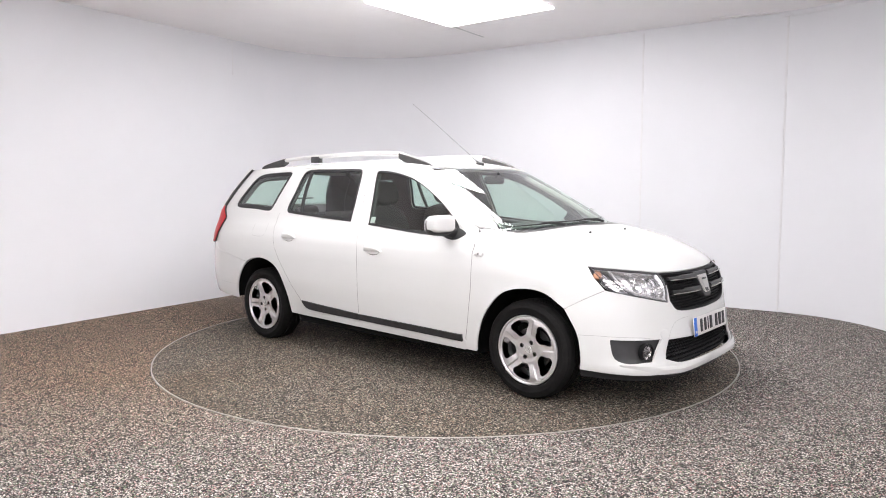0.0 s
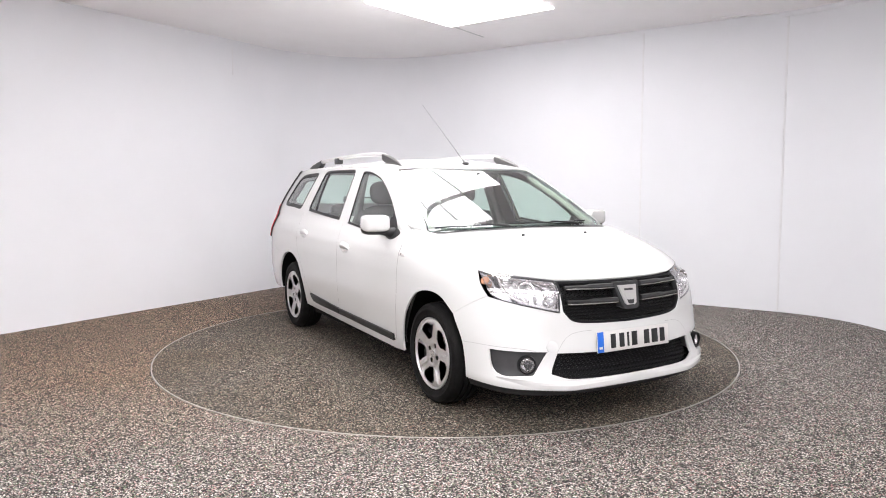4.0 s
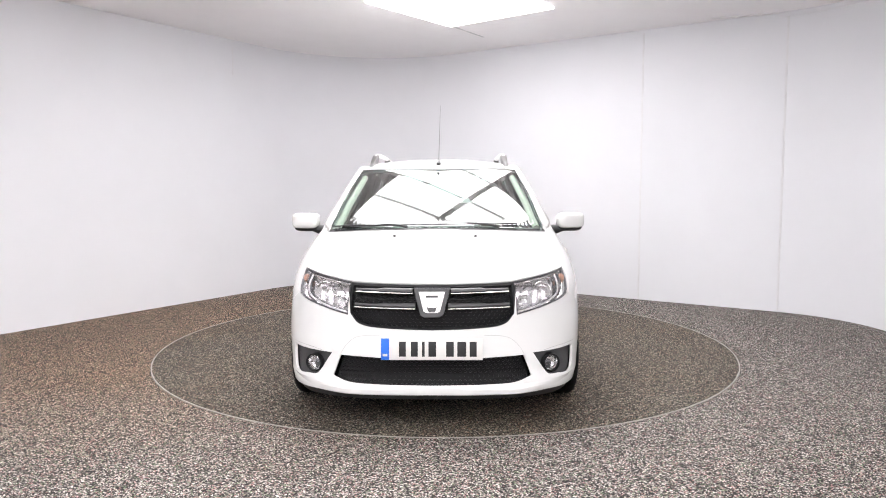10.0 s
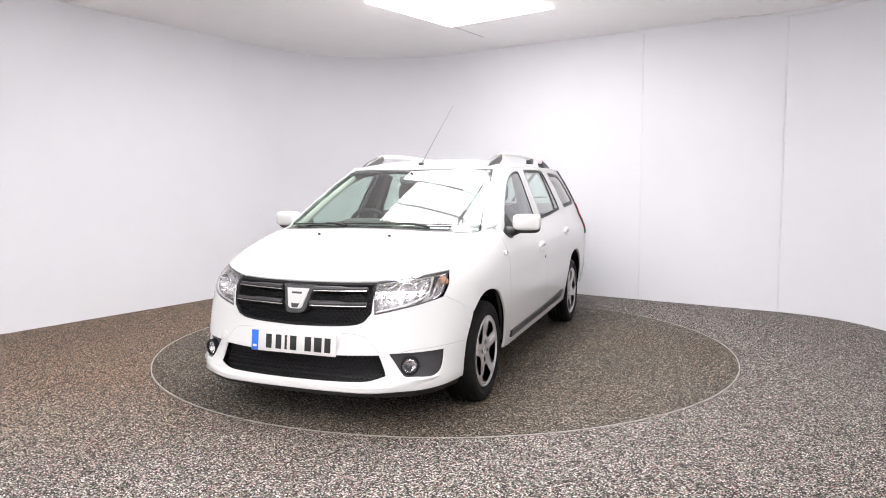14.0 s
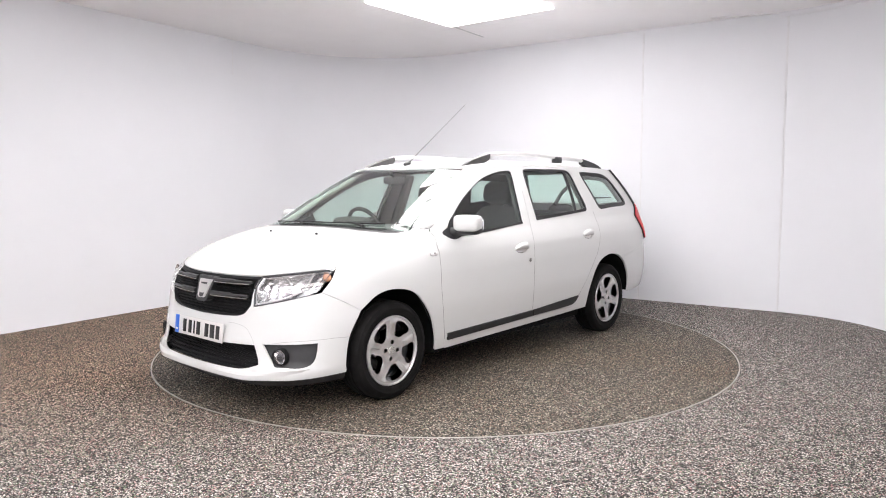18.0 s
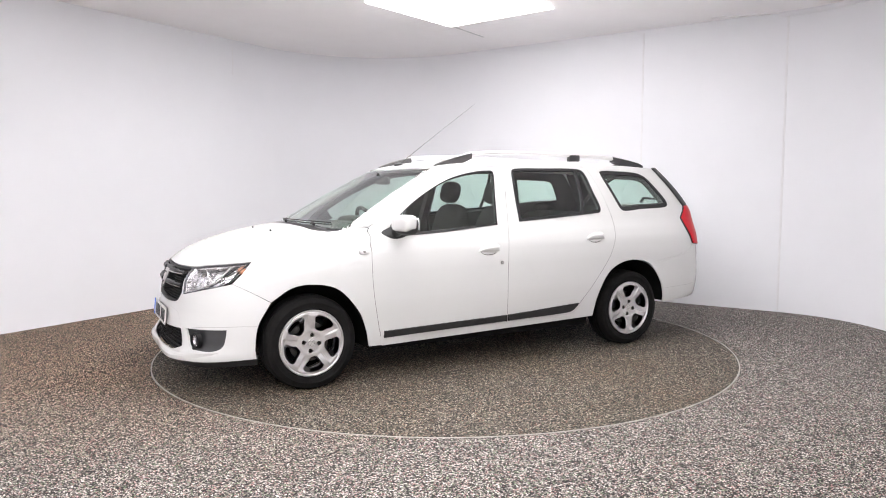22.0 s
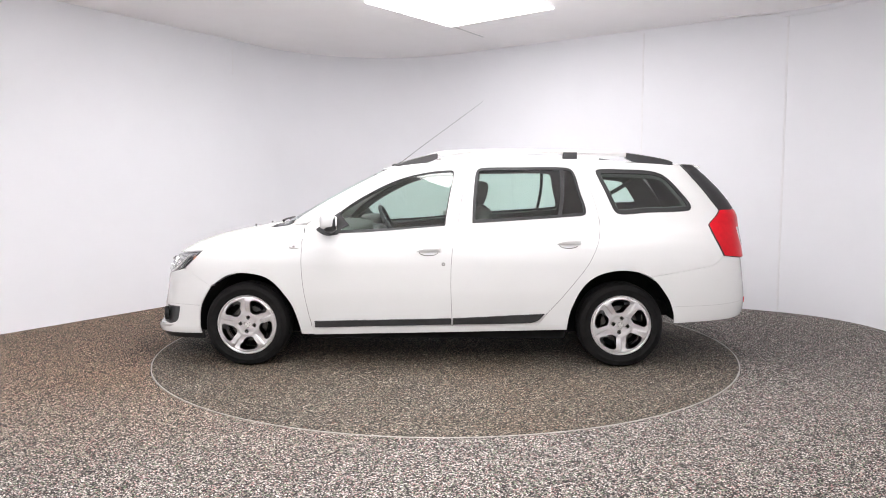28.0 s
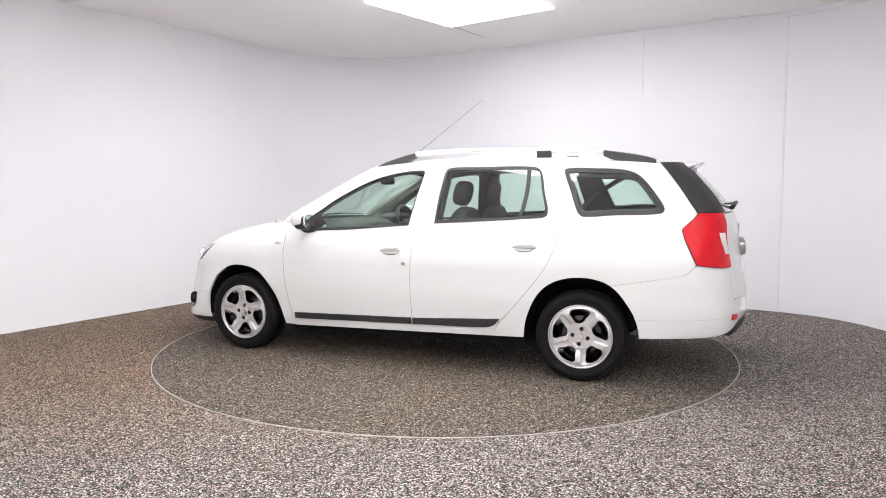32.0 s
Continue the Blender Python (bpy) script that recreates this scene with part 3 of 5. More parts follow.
# front bumper with its openings
GRILLE = [B(0, 0.532), B(0.28, 0.543), B(0.38, 0.562), B(0.425, 0.602)] + twice(B(0.435, 0.62)) + twice(B(0.425, 0.766)) + [B(0.2, 0.762), B(0, 0.76)]
INTAKE = [B(0, 0.258), B(0.3, 0.262), B(0.43, 0.269)] + twice(B(0.515, 0.295)) + twice(B(0.475, 0.397)) + [B(0.2, 0.39), B(0, 0.39)]
FOG = twice(B(0.525, 0.405)) + [B(0.60, 0.298), B(0.64, 0.290), S(1.862, 0.298)] + twice(S(1.820, 0.412))
bumper = panel("front_bumper", whole([B(0, 0.213), B(0.30, 0.214)] + twice(B(0.375, 0.214)) + [S(1.90, 0.220)] + EDGE_BUMPER + EDGE_WING_SEAM
               + [LAMP_LOW[1]] + twice(LAMP_LOW[2]) + twice(B(0.435, 0.70)) + [B(0.43, 0.70)] + twice(B(0.432, 0.70)) + twice(B(0.425, 0.612)) + [B(0.38, 0.562), B(0.28, 0.543), B(0, 0.532)]), M_PAINT, [car],
               holes=[whole(INTAKE), FOG, [(-a, b) for a, b in FOG]], du=0.05, dv=0.04, both=False)[0]
# front wings
panel("front_wing", twice(S(0.838, 0.227)) + EDGE_ARCH_F + EDGE_WING_SEAM + [S(1.712, 0.75)] + twice(S(1.650, 0.814))
      + [B(0.715, 0.88), B(0.712, 0.94)] + twice(B(0.692, 0.978)) + twice(B(0.703, 0.988)) + EDGE_DOOR[::-1], M_PAINT, [car], du=0.05, dv=0.03, gap=0.001)
# doors
FWIN = dense(twice((0.735, 0.945)) + [(0.76, 0.99), (0.66, 1.085), (0.497, 1.195), (0.258, 1.313), (0.06, 1.365), (-0.12, 1.383), (-0.15, 1.37), (-0.12, 1.2)] + twice((-0.087, 0.995)) + [(0.261, 0.967)])
RWIN = twice(S(-0.28, 1.012)) + [S(-0.285, 1.15), S(-0.303, 1.34), S(-0.318, 1.385), S(-0.36, 1.399), S(-0.60, 1.402), S(-0.94, 1.40), S(-1.0, 1.375), S(-1.045, 1.22), S(-1.078, 1.10), S(-1.06, 1.063)]
QWIN = [S(-1.162, 1.37), S(-1.19, 1.387), S(-1.35, 1.385), S(-1.55, 1.373), S(-1.648, 1.337), S(-1.757, 1.217), S(-1.815, 1.125), S(-1.79, 1.094), S(-1.5, 1.08), S(-1.31, 1.07), S(-1.272, 1.10), S(-1.21, 1.25)]
SEAM_FR = [S(-0.137, 0.29), S(-0.129, 0.60), S(-0.149, 0.877), S(-0.216, 1.228)]
SEAM_REAR = [S(-1.06, 1.36), S(-1.12, 1.22), S(-1.162, 1.05), S(-1.168, 0.98), S(-1.150, 0.876), S(-1.077, 0.719), S(-0.923, 0.521), S(-0.79, 0.37)]
A_PILLAR = SP((0.900, 1.0), (0.72, 1.115), (0.53, 1.235), (0.28, 1.352), (0.06, 1.402), (-0.285, 1.415))


def dish(x, z):
    """The outline of the finger recess behind a door handle."""
    return dense([(x + 0.066 * math.cos(2 * math.pi * k / 16), z - 0.014 + 0.026 * math.sin(2 * math.pi * k / 16)) for k in range(16)])


HANDLES = ((0.025, 0.826), (-0.945, 0.876))
front_doors = panel("front_door", EDGE_DOOR + A_PILLAR[1:] + SEAM_FR[::-1][:3] + twice(SEAM_FR[0]),
                    M_PAINT, [car], holes=[FWIN, dish(*HANDLES[0])], du=0.05, dv=0.04, gap=0.0014)
rear_doors = panel("rear_door", twice(SEAM_FR[0]) + SEAM_FR[1:] + twice(S(-0.285, 1.415)) + [S(-0.6, 1.42)] + twice(S(-1.03, 1.415)) + SEAM_REAR + twice(S(-0.73, 0.29)), M_PAINT, [car], holes=[RWIN, dish(*HANDLES[1])], du=0.05, dv=0.04, gap=0.0014)
# sills below the doors
panel("sill", twice(S(0.838, 0.222)) + twice(S(0.855, 0.29)) + twice(S(-0.73, 0.29)) + [S(-0.79, 0.37), S(-0.923, 0.521)] + twice(S(-1.042, 0.56)) + arch_cut(-0.94, -1.03)[::-1] + twice(S(-0.94, 0.262)), M_PAINT, [car], du=0.06, dv=0.03)
# side frame: windscreen pillar, roof edge, rear quarter
D_EDGE = [S(-1.772, 1.412), S(-1.850, 1.32), S(-1.952, 1.18)]
TAIL_LAMP = twice(S(-2.012, 1.092)) + [S(-1.928, 1.0), S(-1.934, 0.968)] + twice(S(-2.018, 0.785)) + [T(0.735, 0.766)] + twice(T(0.645, 0.766)) + [T(0.645, 0.9)] + twice(T(0.605, 1.09))
panel("side_frame", twice(B(0.703, 0.988)) + [B(0.692, 1.03)] + [B(0.64, 1.2)] + twice(B(0.575, 1.38)) + [S(0.30, 1.405), S(0.05, 1.425), S(-0.6, 1.43)] + [S(-1.4, 1.43)] + twice(D_EDGE[0]) + D_EDGE[1:] + twice(S(-2.012, 1.092))
      + [S(-1.928, 1.0), S(-1.934, 0.968)] + twice(S(-2.018, 0.785)) + [S(-1.955, 0.727), S(-1.878, 0.706), S(-1.70, 0.672)] + twice(S(-1.508, 0.639)) + arch_cut(-1.055, -1.495)[::-1]
      + twice(S(-1.042, 0.56)) + [S(-0.923, 0.521), S(-1.077, 0.719), S(-1.150, 0.876), S(-1.168, 0.98), S(-1.162, 1.05), S(-1.12, 1.22), S(-1.06, 1.36)] + twice(S(-1.03, 1.415)) + [S(-0.6, 1.42)] + twice(S(-0.285, 1.415))
      + A_PILLAR[::-1][1:], M_PAINT, [car], holes=[QWIN], du=0.05, dv=0.035, gap=0.0015)
# rear bumper
rear_bumper = panel("rear_bumper", whole_tail([T(0, 0.42), T(0.50, 0.42)] + twice(T(0.55, 0.415)) + [T(0.70, 0.35)] + [S(-2.10, 0.335), S(-1.95, 0.325)] + twice(S(-1.685, 0.31)) + arch_cut(-1.52, -1.684)[::-1]
      + twice(S(-1.508, 0.639)) + [S(-1.70, 0.672), S(-1.878, 0.706), S(-1.955, 0.727)] + twice(S(-2.018, 0.785)) + [T(0.72, 0.765)] + twice(T(0.635, 0.763)) + [T(0.62, 0.60)] + twice(T(0.60, 0.555)) + [T(0, 0.55)]), M_PAINT, [car], du=0.05, dv=0.04, both=False)[0]
panel("rear_valance", whole_tail([T(0, 0.30), T(0.5, 0.30)] + twice(T(0.68, 0.335)) + twice(T(0.55, 0.41)) + [T(0, 0.415)]), M_BLACK, [rear_bumper], du=0.06, dv=0.04, offset=-0.006, both=False, label="grey-black lower valance")
# tailgate
tailgate = panel("tailgate", whole_tail(twice(T(0, 0.555)) + twice(T(0.60, 0.56)) + [T(0.62, 0.62)] + twice(T(0.635, 0.763)) + [T(0.635, 0.9)] + twice(T(0.60, 1.093)) + [T(0, 1.093)]), M_PAINT, [car], du=0.06, dv=0.05, both=False)[0]
panel("rear_window", whole_tail(twice(T(0, 1.098)) + twice(T(0.56, 1.098)) + twice(T(0.43, 1.40)) + [T(0, 1.40)]), M_GLASS, [tailgate], du=0.06, dv=0.04, both=False)
panel("pillar_cover", twice(S(-2.012, 1.095)) + twice(T(0.56, 1.096)) + twice(T(0.43, 1.405)) + twice(D_EDGE[0]) + D_EDGE[1:], M_BLACK, [tailgate], du=0.06, dv=0.04, offset=0.015, lip=0.03, label="satin black rear pillar cover")
lamps = panel("tail_lamp", TAIL_LAMP, M_RED, [car], du=0.04, dv=0.03, offset=0.017, lip=0.03)


# roof
ROOF_Z = curve((-1.95, 1.40), (-1.85, 1.425), (-1.5, 1.458), (-1.0, 1.482), (-0.4, 1.49), (0.0, 1.476), (0.2, 1.452), (0.37, 1.418), (0.45, 1.398))
ROOF_EDGE = curve((-1.95, 1.37), (-1.8, 1.408), (-1.4, 1.43), (-0.6, 1.432), (0.05, 1.425), (0.30, 1.402), (0.45, 1.37))
ROOF_Y = curve((-1.95, 0.47), (-1.8, 0.505), (-1.4, 0.585), (-0.6, 0.602), (0.05, 0.604), (0.3, 0.59), (0.45, 0.57))


def roof_place(offset=0.0):
    def z_of(x, y):
        return ROOF_Z(x) - (ROOF_Z(x) - ROOF_EDGE(x)) * (np.abs(y) / ROOF_Y(x)) ** 2.4

    def place(p):
        x, y = p[:, 0], p[:, 1]
        e = 1e-3
        n = np.stack([-(z_of(x + e, y) - z_of(x - e, y)) / (2 * e), -(z_of(x, y + e) - z_of(x, y - e)) / (2 * e), np.ones(len(x))], 1)
        n /= np.linalg.norm(n, axis=1, keepdims=True)
        return np.stack([x, y, z_of(x, y)], 1) + n * offset, n
    return place


def both_sides(half):
    return list(half) + [(a, -b) for a, b in half[::-1]]


ROOF = both_sides([(0.435, 0.0), (0.40, 0.3)] + twice((0.318, 0.585)) + [(0.05, 0.604), (-0.6, 0.600), (-1.4, 0.583)] + twice((-1.8, 0.503)) + [(-1.88, 0.3), (-1.90, 0.0)])
panel("roof", ROOF, M_PAINT, [car], du=0.08, dv=0.08, both=False, place=roof_place())
panel("roof_lining", ROOF, M_LINING, [car], du=0.12, dv=0.12, both=False, place=roof_place(-0.035), lip=0)
# glass
panel("windscreen", whole([B(0, 1.008), B(0.3, 1.004), B(0.55, 0.996)] + twice(B(0.696, 0.988)) + [B(0.685, 1.03), B(0.64, 1.2)] + twice(B(0.57, 1.378)) + [B(0.3, 1.393), B(0, 1.397)]), M_SCREEN, [car], du=0.035, dv=0.016, both=False)
panel("window_glass", FWIN, M_GLASS, front_doors, du=0.06, dv=0.05, offset=-0.006, lip=0)
panel("window_glass", RWIN, M_GLASS, rear_doors, du=0.06, dv=0.05, offset=-0.006, lip=0)
panel("quarter_window", QWIN, M_GLASS, [car], du=0.06, dv=0.05, offset=-0.006, lip=0)
def groove(name, path, parents, width=0.004, material=None, both=True, offset=0.0008):
    """A narrow flat ribbon that follows the skin along (way round, height) points, for shut lines, strips and the
    painted shade of creases.
    """
    p = np.array(smooth_path(path, 6)) if len(path) > 2 else np.array([np.array(path[0]) + (np.array(path[1]) - np.array(path[0])) * k / 12 for k in range(13)])
    t = np.gradient(p, axis=0)
    t /= np.linalg.norm(t, axis=1, keepdims=True) + 1e-9
    side = np.stack([-t[:, 1], t[:, 0]], 1) * width / 2
    a, na = skin(offset)(p + side)
    b, nb = skin(offset)(p - side)
    n = len(p)
    got = list(a) + list(b), [(i, n + i, n + i + 1, i + 1) for i in range(n - 1)], list(na) + list(nb)
    put(name, mesh_of(name, *got), material or M_SHUT, parents[0])
    if both:
        put(name, mesh_of(name, *mirrored(*got)), material or M_SHUT, parents[-1])


def ring_panel(name, outline, width, material, parents, offset=0.0, lip=0.01, du=0.05, dv=0.04, both=True, grow=0.0, label=""):
    """A band of even width just inside an outline."""
    o = shrink(closed(outline), -grow)
    h = shrink(closed(outline), width)
    got = sheet(o, [h], du, dv, skin(offset), lip)
    put(name, mesh_of(name, *got), material, parents[0], label)
    if both:
        put(name, mesh_of(name, *mirrored(*got)), material, parents[-1], label)


def on_skin(run, z, out=0.0):
    """A place and outward direction on the skin."""
    p, n = skin(out)(np.array([[run, z]]))
    return Vector(p[0]), Vector(n[0])


def aim(n, up=(0, 0, 1)):
    """A turn that takes local y outward along n."""
    n = Vector(n).normalized()
    x = n.cross(Vector(up)).normalized()
    return Matrix((x, n, x.cross(n))).transposed().to_quaternion()


def sided(fn):
    """Calls fn for the left (1) and the right (-1)."""
    for side in (1, -1):
        fn(side)


# window seals, bars and trims
for doors, win in ((front_doors, FWIN), (rear_doors, RWIN)):
    ring_panel("window_seal", win, 0.013 if win is FWIN else 0.019, M_BLACK, doors, offset=-0.001, grow=-0.001)
ring_panel("window_seal", QWIN, 0.030, M_BLACK, [car], offset=-0.001, grow=-0.001)
panel("window_divider", twice(S(-0.903, 1.395)) + twice(S(-0.928, 1.395)) + twice(S(-0.905, 1.065)) + twice(S(-0.880, 1.062)), M_BLACK, rear_doors, du=0.05, dv=0.05, offset=-0.002, gap=0)
ring_panel("windscreen_border", whole([B(0, 1.003), B(0.3, 0.999), B(0.55, 0.991)] + twice(B(0.702, 0.983)) + [B(0.690, 1.03), B(0.645, 1.2)] + twice(B(0.572, 1.381)) + [B(0.3, 1.396), B(0, 1.40)]), 0.012, M_GLOSSBLACK, [car], offset=-0.004, both=False, du=0.08, dv=0.03)
panel("cowl", whole([B(0, 0.998), B(0.3, 0.994), B(0.55, 0.986)] + twice(B(0.692, 0.979)) + twice(B(0.702, 0.988)) + [B(0.55, 0.997), B(0.3, 1.006), B(0, 1.010)]), M_BLACK, [car], offset=-0.004, both=False, du=0.05, dv=0.01, label="black scuttle panel")
for doors, bar in ((front_doors, [S(0.74, 0.942), S(0.4, 0.957), S(0.1, 0.981), S(-0.088, 0.996)]), (rear_doors, [S(-0.28, 1.013), S(-0.6, 1.032), S(-1.05, 1.062)])):
    groove("waist_strip", bar, doors, 0.012, M_BLACK, offset=0.003)
panel("mirror_base", [S(0.80, 0.945), S(0.79, 0.985), S(0.73, 1.035)] + twice(S(0.655, 1.09)) + twice(S(0.645, 0.965)) + [S(0.66, 0.935), S(0.73, 0.922)], M_BLACK, front_doors, du=0.04, dv=0.03, offset=0.004, lip=0.01, label="black mirror mounting")
panel("rubbing_strip", twice(S(0.832, 0.28)) + twice(S(0.832, 0.325)) + twice(S(-0.132, 0.347)) + twice(S(-0.132, 0.303)), M_BLACK, front_doors, du=0.06, dv=0.02, offset=0.014, lip=0.022, label="black side protection strip")
panel("rubbing_strip", twice(S(-0.142, 0.347)) + twice(S(-0.783, 0.381)) + [S(-0.74, 0.335), S(-0.68, 0.316)] + twice(S(-0.142, 0.303)), M_BLACK, rear_doors, du=0.06, dv=0.02, offset=0.014, lip=0.022, label="black side protection strip")
# inner trim that backs the shut lines and frames the windows from inside
INNER = twice(S(0.90, 0.25)) + twice(S(0.90, 0.98)) + [S(0.70, 1.12), S(0.5, 1.25), S(0.27, 1.37)] + twice(S(0.05, 1.418)) + [S(-0.6, 1.42)] + twice(S(-1.74, 1.405)) + [S(-1.93, 1.22)] + twice(S(-2.03, 0.95)) + twice(S(-1.75, 0.72)) + twice(S(-0.98, 0.72)) + twice(S(-0.88, 0.25))


def inset(win, d):
    return [tuple(p) for p in shrink(closed(win), d)]


for win_set in ([inset(FWIN, 0.002), inset(RWIN, 0.006), inset(QWIN, 0.046)],):
    o = closed(INNER)
    got = sheet(o, [np.array(h) for h in win_set], 0.06, 0.05, skin(-0.028), 0.02)
    put("side_trim", mesh_of("side_trim", *got), M_TRIMGREY, car)
    put("side_trim", mesh_of("side_trim", *mirrored(*got)), M_TRIMGREY, car)
# dark sheet added behind each wing, so that its shut lines stay dark
got = sheet(closed(twice(S(0.93, 0.24)) + twice(S(0.93, 0.97)) + twice(S(1.62, 0.83)) + twice(S(1.72, 0.70)) + twice(S(1.60, 0.605)) + [S(1.44, 0.668), S(1.29, 0.688), S(1.12, 0.645), S(0.985, 0.50)] + twice(S(0.93, 0.24))), [], 0.06, 0.05, skin(-0.025), 0)
put("dark_wing_backing", mesh_of("dark_wing_backing", *got), M_DARK, car)
put("dark_wing_backing", mesh_of("dark_wing_backing", *mirrored(*got)), M_DARK, car)

# shut lines, and bumper creases whose shade is put into a grey ribbon's colour
groove("crease_shade", [S(1.652, 0.430), S(1.69, 0.431), S(1.75, 0.433), B(0.66, 0.425), B(0.58, 0.412)], [bumper], 0.0024, M_SHADE_AND_GAP)
groove("crease_shade", [B(0.475, 0.405), B(0.445, 0.45), B(0.40, 0.488), B(0.34, 0.502), B(0.27, 0.505)], [bumper], 0.002, M_SHADE_AND_GAP)
groove("crease_shade", [S(-1.672, 0.430), S(-1.95, 0.440), S(-2.12, 0.453), S(-2.19, 0.46)], [rear_bumper], 0.0018, M_SHADE_AND_GAP)
groove("fuel_flap_line", [S(-1.44, 0.965), S(-1.45, 0.90), S(-1.43, 0.865), S(-1.30, 0.862), S(-1.27, 0.90), S(-1.265, 0.965)], [car], 0.0022, M_SHADE_AND_GAP, both=False)
bpy.data.objects["fuel_flap_line"].scale = (1, -1, 1)

groove("pillar_joint", [B(0.7045, 0.9881), S(0.908, 1.0)], [car], 0.024, M_PAINT, offset=0.0014)
groove("shut_line", A_PILLAR[1:-1], front_doors, 0.003, M_SHUT, offset=0.0006)
groove("shut_line", SEAM_FR, front_doors, 0.0036, M_SHUT, offset=0.0006)
groove("shut_line", EDGE_DOOR[1:-3], front_doors, 0.0036, M_SHUT, offset=0.0006)
groove("shut_line", SEAM_REAR[2:], rear_doors, 0.0034, M_SHUT, offset=0.0006)

# bonnet washer jets
for y in (0.243, -0.243):
    p, n = on_skin(B(y, 0.966)[0], 0.966, 0.004)
    bm = bmesh.new()
    block(bm, p, (0.017, 0.016, 0.009), 0.003, aim(n))
    part("washer_jet", bm, M_BLACK, car)


# ---- front end ----
grille = panel("grille", whole(GRILLE), M_GRILLE, [car], du=0.05, dv=0.03, offset=-0.035, both=False, label="black grille with chrome bars and shield badge")[0]
ring_panel("grille_frame", whole(GRILLE), 0.011, M_GRILLE, [grille], offset=-0.004, lip=0.03, both=False, du=0.06, dv=0.03)
panel("intake", whole(INTAKE), M_GRILLE, [bumper], du=0.05, dv=0.03, offset=-0.045, both=False)


def lattice(name, outline, step, parent, offset):
    """A honeycomb-like mesh inside an outline on the front."""
    o = closed(outline)
    lo, hi = o.min(0), o.max(0)
    verts, faces, norms = [], [], []
    place = skin(offset)
    rows = int((hi[1] - lo[1]) / step) + 1
    for r in range(rows):
        z = lo[1] + step * (r + 0.5)
        us = np.arange(lo[0], hi[0], step * 1.6) + (step * 0.8 if r % 2 else 0)
        for u in us:
            h, w = step * 0.36, step * 0.72
            hexa = np.array([(u - w, z), (u - w * 0.45, z + h), (u + w * 0.45, z + h), (u + w, z), (u + w * 0.45, z - h), (u - w * 0.45, z - h)])
            if not holds(o, hexa).all():
                continue
            inner = (hexa - (u, z)) * 0.74 + (u, z)
            a, n = place(hexa)
            b, _ = place(inner)
            k = len(verts)
            verts += list(a) + list(b) + list(b - n * 0.012)
            norms += list(n) + list(n) + list(n)
            for i in range(6):
                j = (i + 1) % 6
                faces += [(k + i, k + j, k + 6 + j, k + 6 + i), (k + 6 + i, k + 6 + j, k + 12 + j, k + 12 + i)]
    tagged(put(name, mesh_of(name, verts, faces, None, False), M_GRILLE, parent), kind="stuff")


lattice("grille_mesh", whole(GRILLE), 0.017, grille, -0.022)
lattice("intake_mesh", whole(INTAKE), 0.017, bumper, -0.030)


def grille_bar(side, y0, y1, z0, z1):
    for name, mat, out, h, dz in (("bar_backing", M_TRIMDARK, 0.000, 0.034, 0.006), ("chrome_bar", M_CHROME, 0.009, 0.008, -0.008)):
        pts = []
        for k in range(9):
            t = k / 8
            y, z = y0 + (y1 - y0) * t, z0 + (z1 - z0) * t
            pts.append(on_skin(B(y, z)[0] * side, z + dz, out)[0])
        bm = bmesh.new()
        tube(bm, pts, [h * 0.5 * (0.55 if name == "bar_backing" and k < 4 else 1.0) for k in range(9)][::-1 if name == "bar_backing" else 1], 8, 1.0 if name == "chrome_bar" else 0.9)
        part(name, bm, mat, grille)


for side in (1, -1):
    grille_bar(side, 0.10, 0.395, 0.722, 0.727)
    grille_bar(side, 0.085, 0.40, 0.648, 0.654)


def shield(bm, x, scale, depth, z=0.674, top=0.0):
    """A shield-like plate facing forward."""
    half = [(-0.074, 0.055), (0.074, 0.055), (0.046, -0.048), (0.030, -0.058), (-0.030, -0.058), (-0.046, -0.048)]
    lean = 0.38
    a = [bm.verts.new((x + depth - lean * dz * scale, y * scale, z + dz * scale)) for y, dz in half]
    b = [bm.verts.new((x - 0.05 - lean * dz * scale, y * scale * 1.04, z + dz * scale)) for y, dz in half]
    bm.faces.new(a)
    bm.faces.new(b[::-1])
    for i in range(6):
        j = (i + 1) % 6
        bm.faces.new((a[i], b[i], b[j], a[j]))
    bmesh.ops.bevel(bm, geom=[e for e in bm.edges if all(v in a for v in e.verts)], offset=0.004, segments=2, affect="EDGES")


for name, mat, sc, out, dz in (("badge_surround", M_TRIMDARK, 1.28, 0.006, 0.0), ("badge", M_BADGE, 0.92, 0.012, 0.002), ("badge_inlay", M_TRIMDARK, 0.50, 0.0135, -0.020), ("badge_face", M_BADGE, 0.66, 0.0140, 0.010)):
    bm = bmesh.new()
    shield(bm, 2.046 - 0.38 * dz, sc, out, 0.674 + dz)
    part(name, bm, mat, grille)


# number plate
plate = new("number_plate")
plate.parent = car
plate["label"] = "white front number plate with black bars and a blue end band"
plate.matrix_basis = pose(2.096, 0, 0.441, 0, -6, 0)
bm = bmesh.new()
block(bm, (0, 0, 0), (0.006, 0.52, 0.111), 0.002)
part("plate", bm, M_PLATE, plate)
bm = bmesh.new()
block(bm, (0.0042, -0.238, 0), (0.002, 0.042, 0.109), 0.0005)
part("blue_band", bm, M_BLUE, plate)
bm = bmesh.new()
block(bm, (0.0054, -0.238, -0.030), (0.001, 0.024, 0.012))
part("character_bar", bm, M_PLATE, plate)
x0 = -0.172
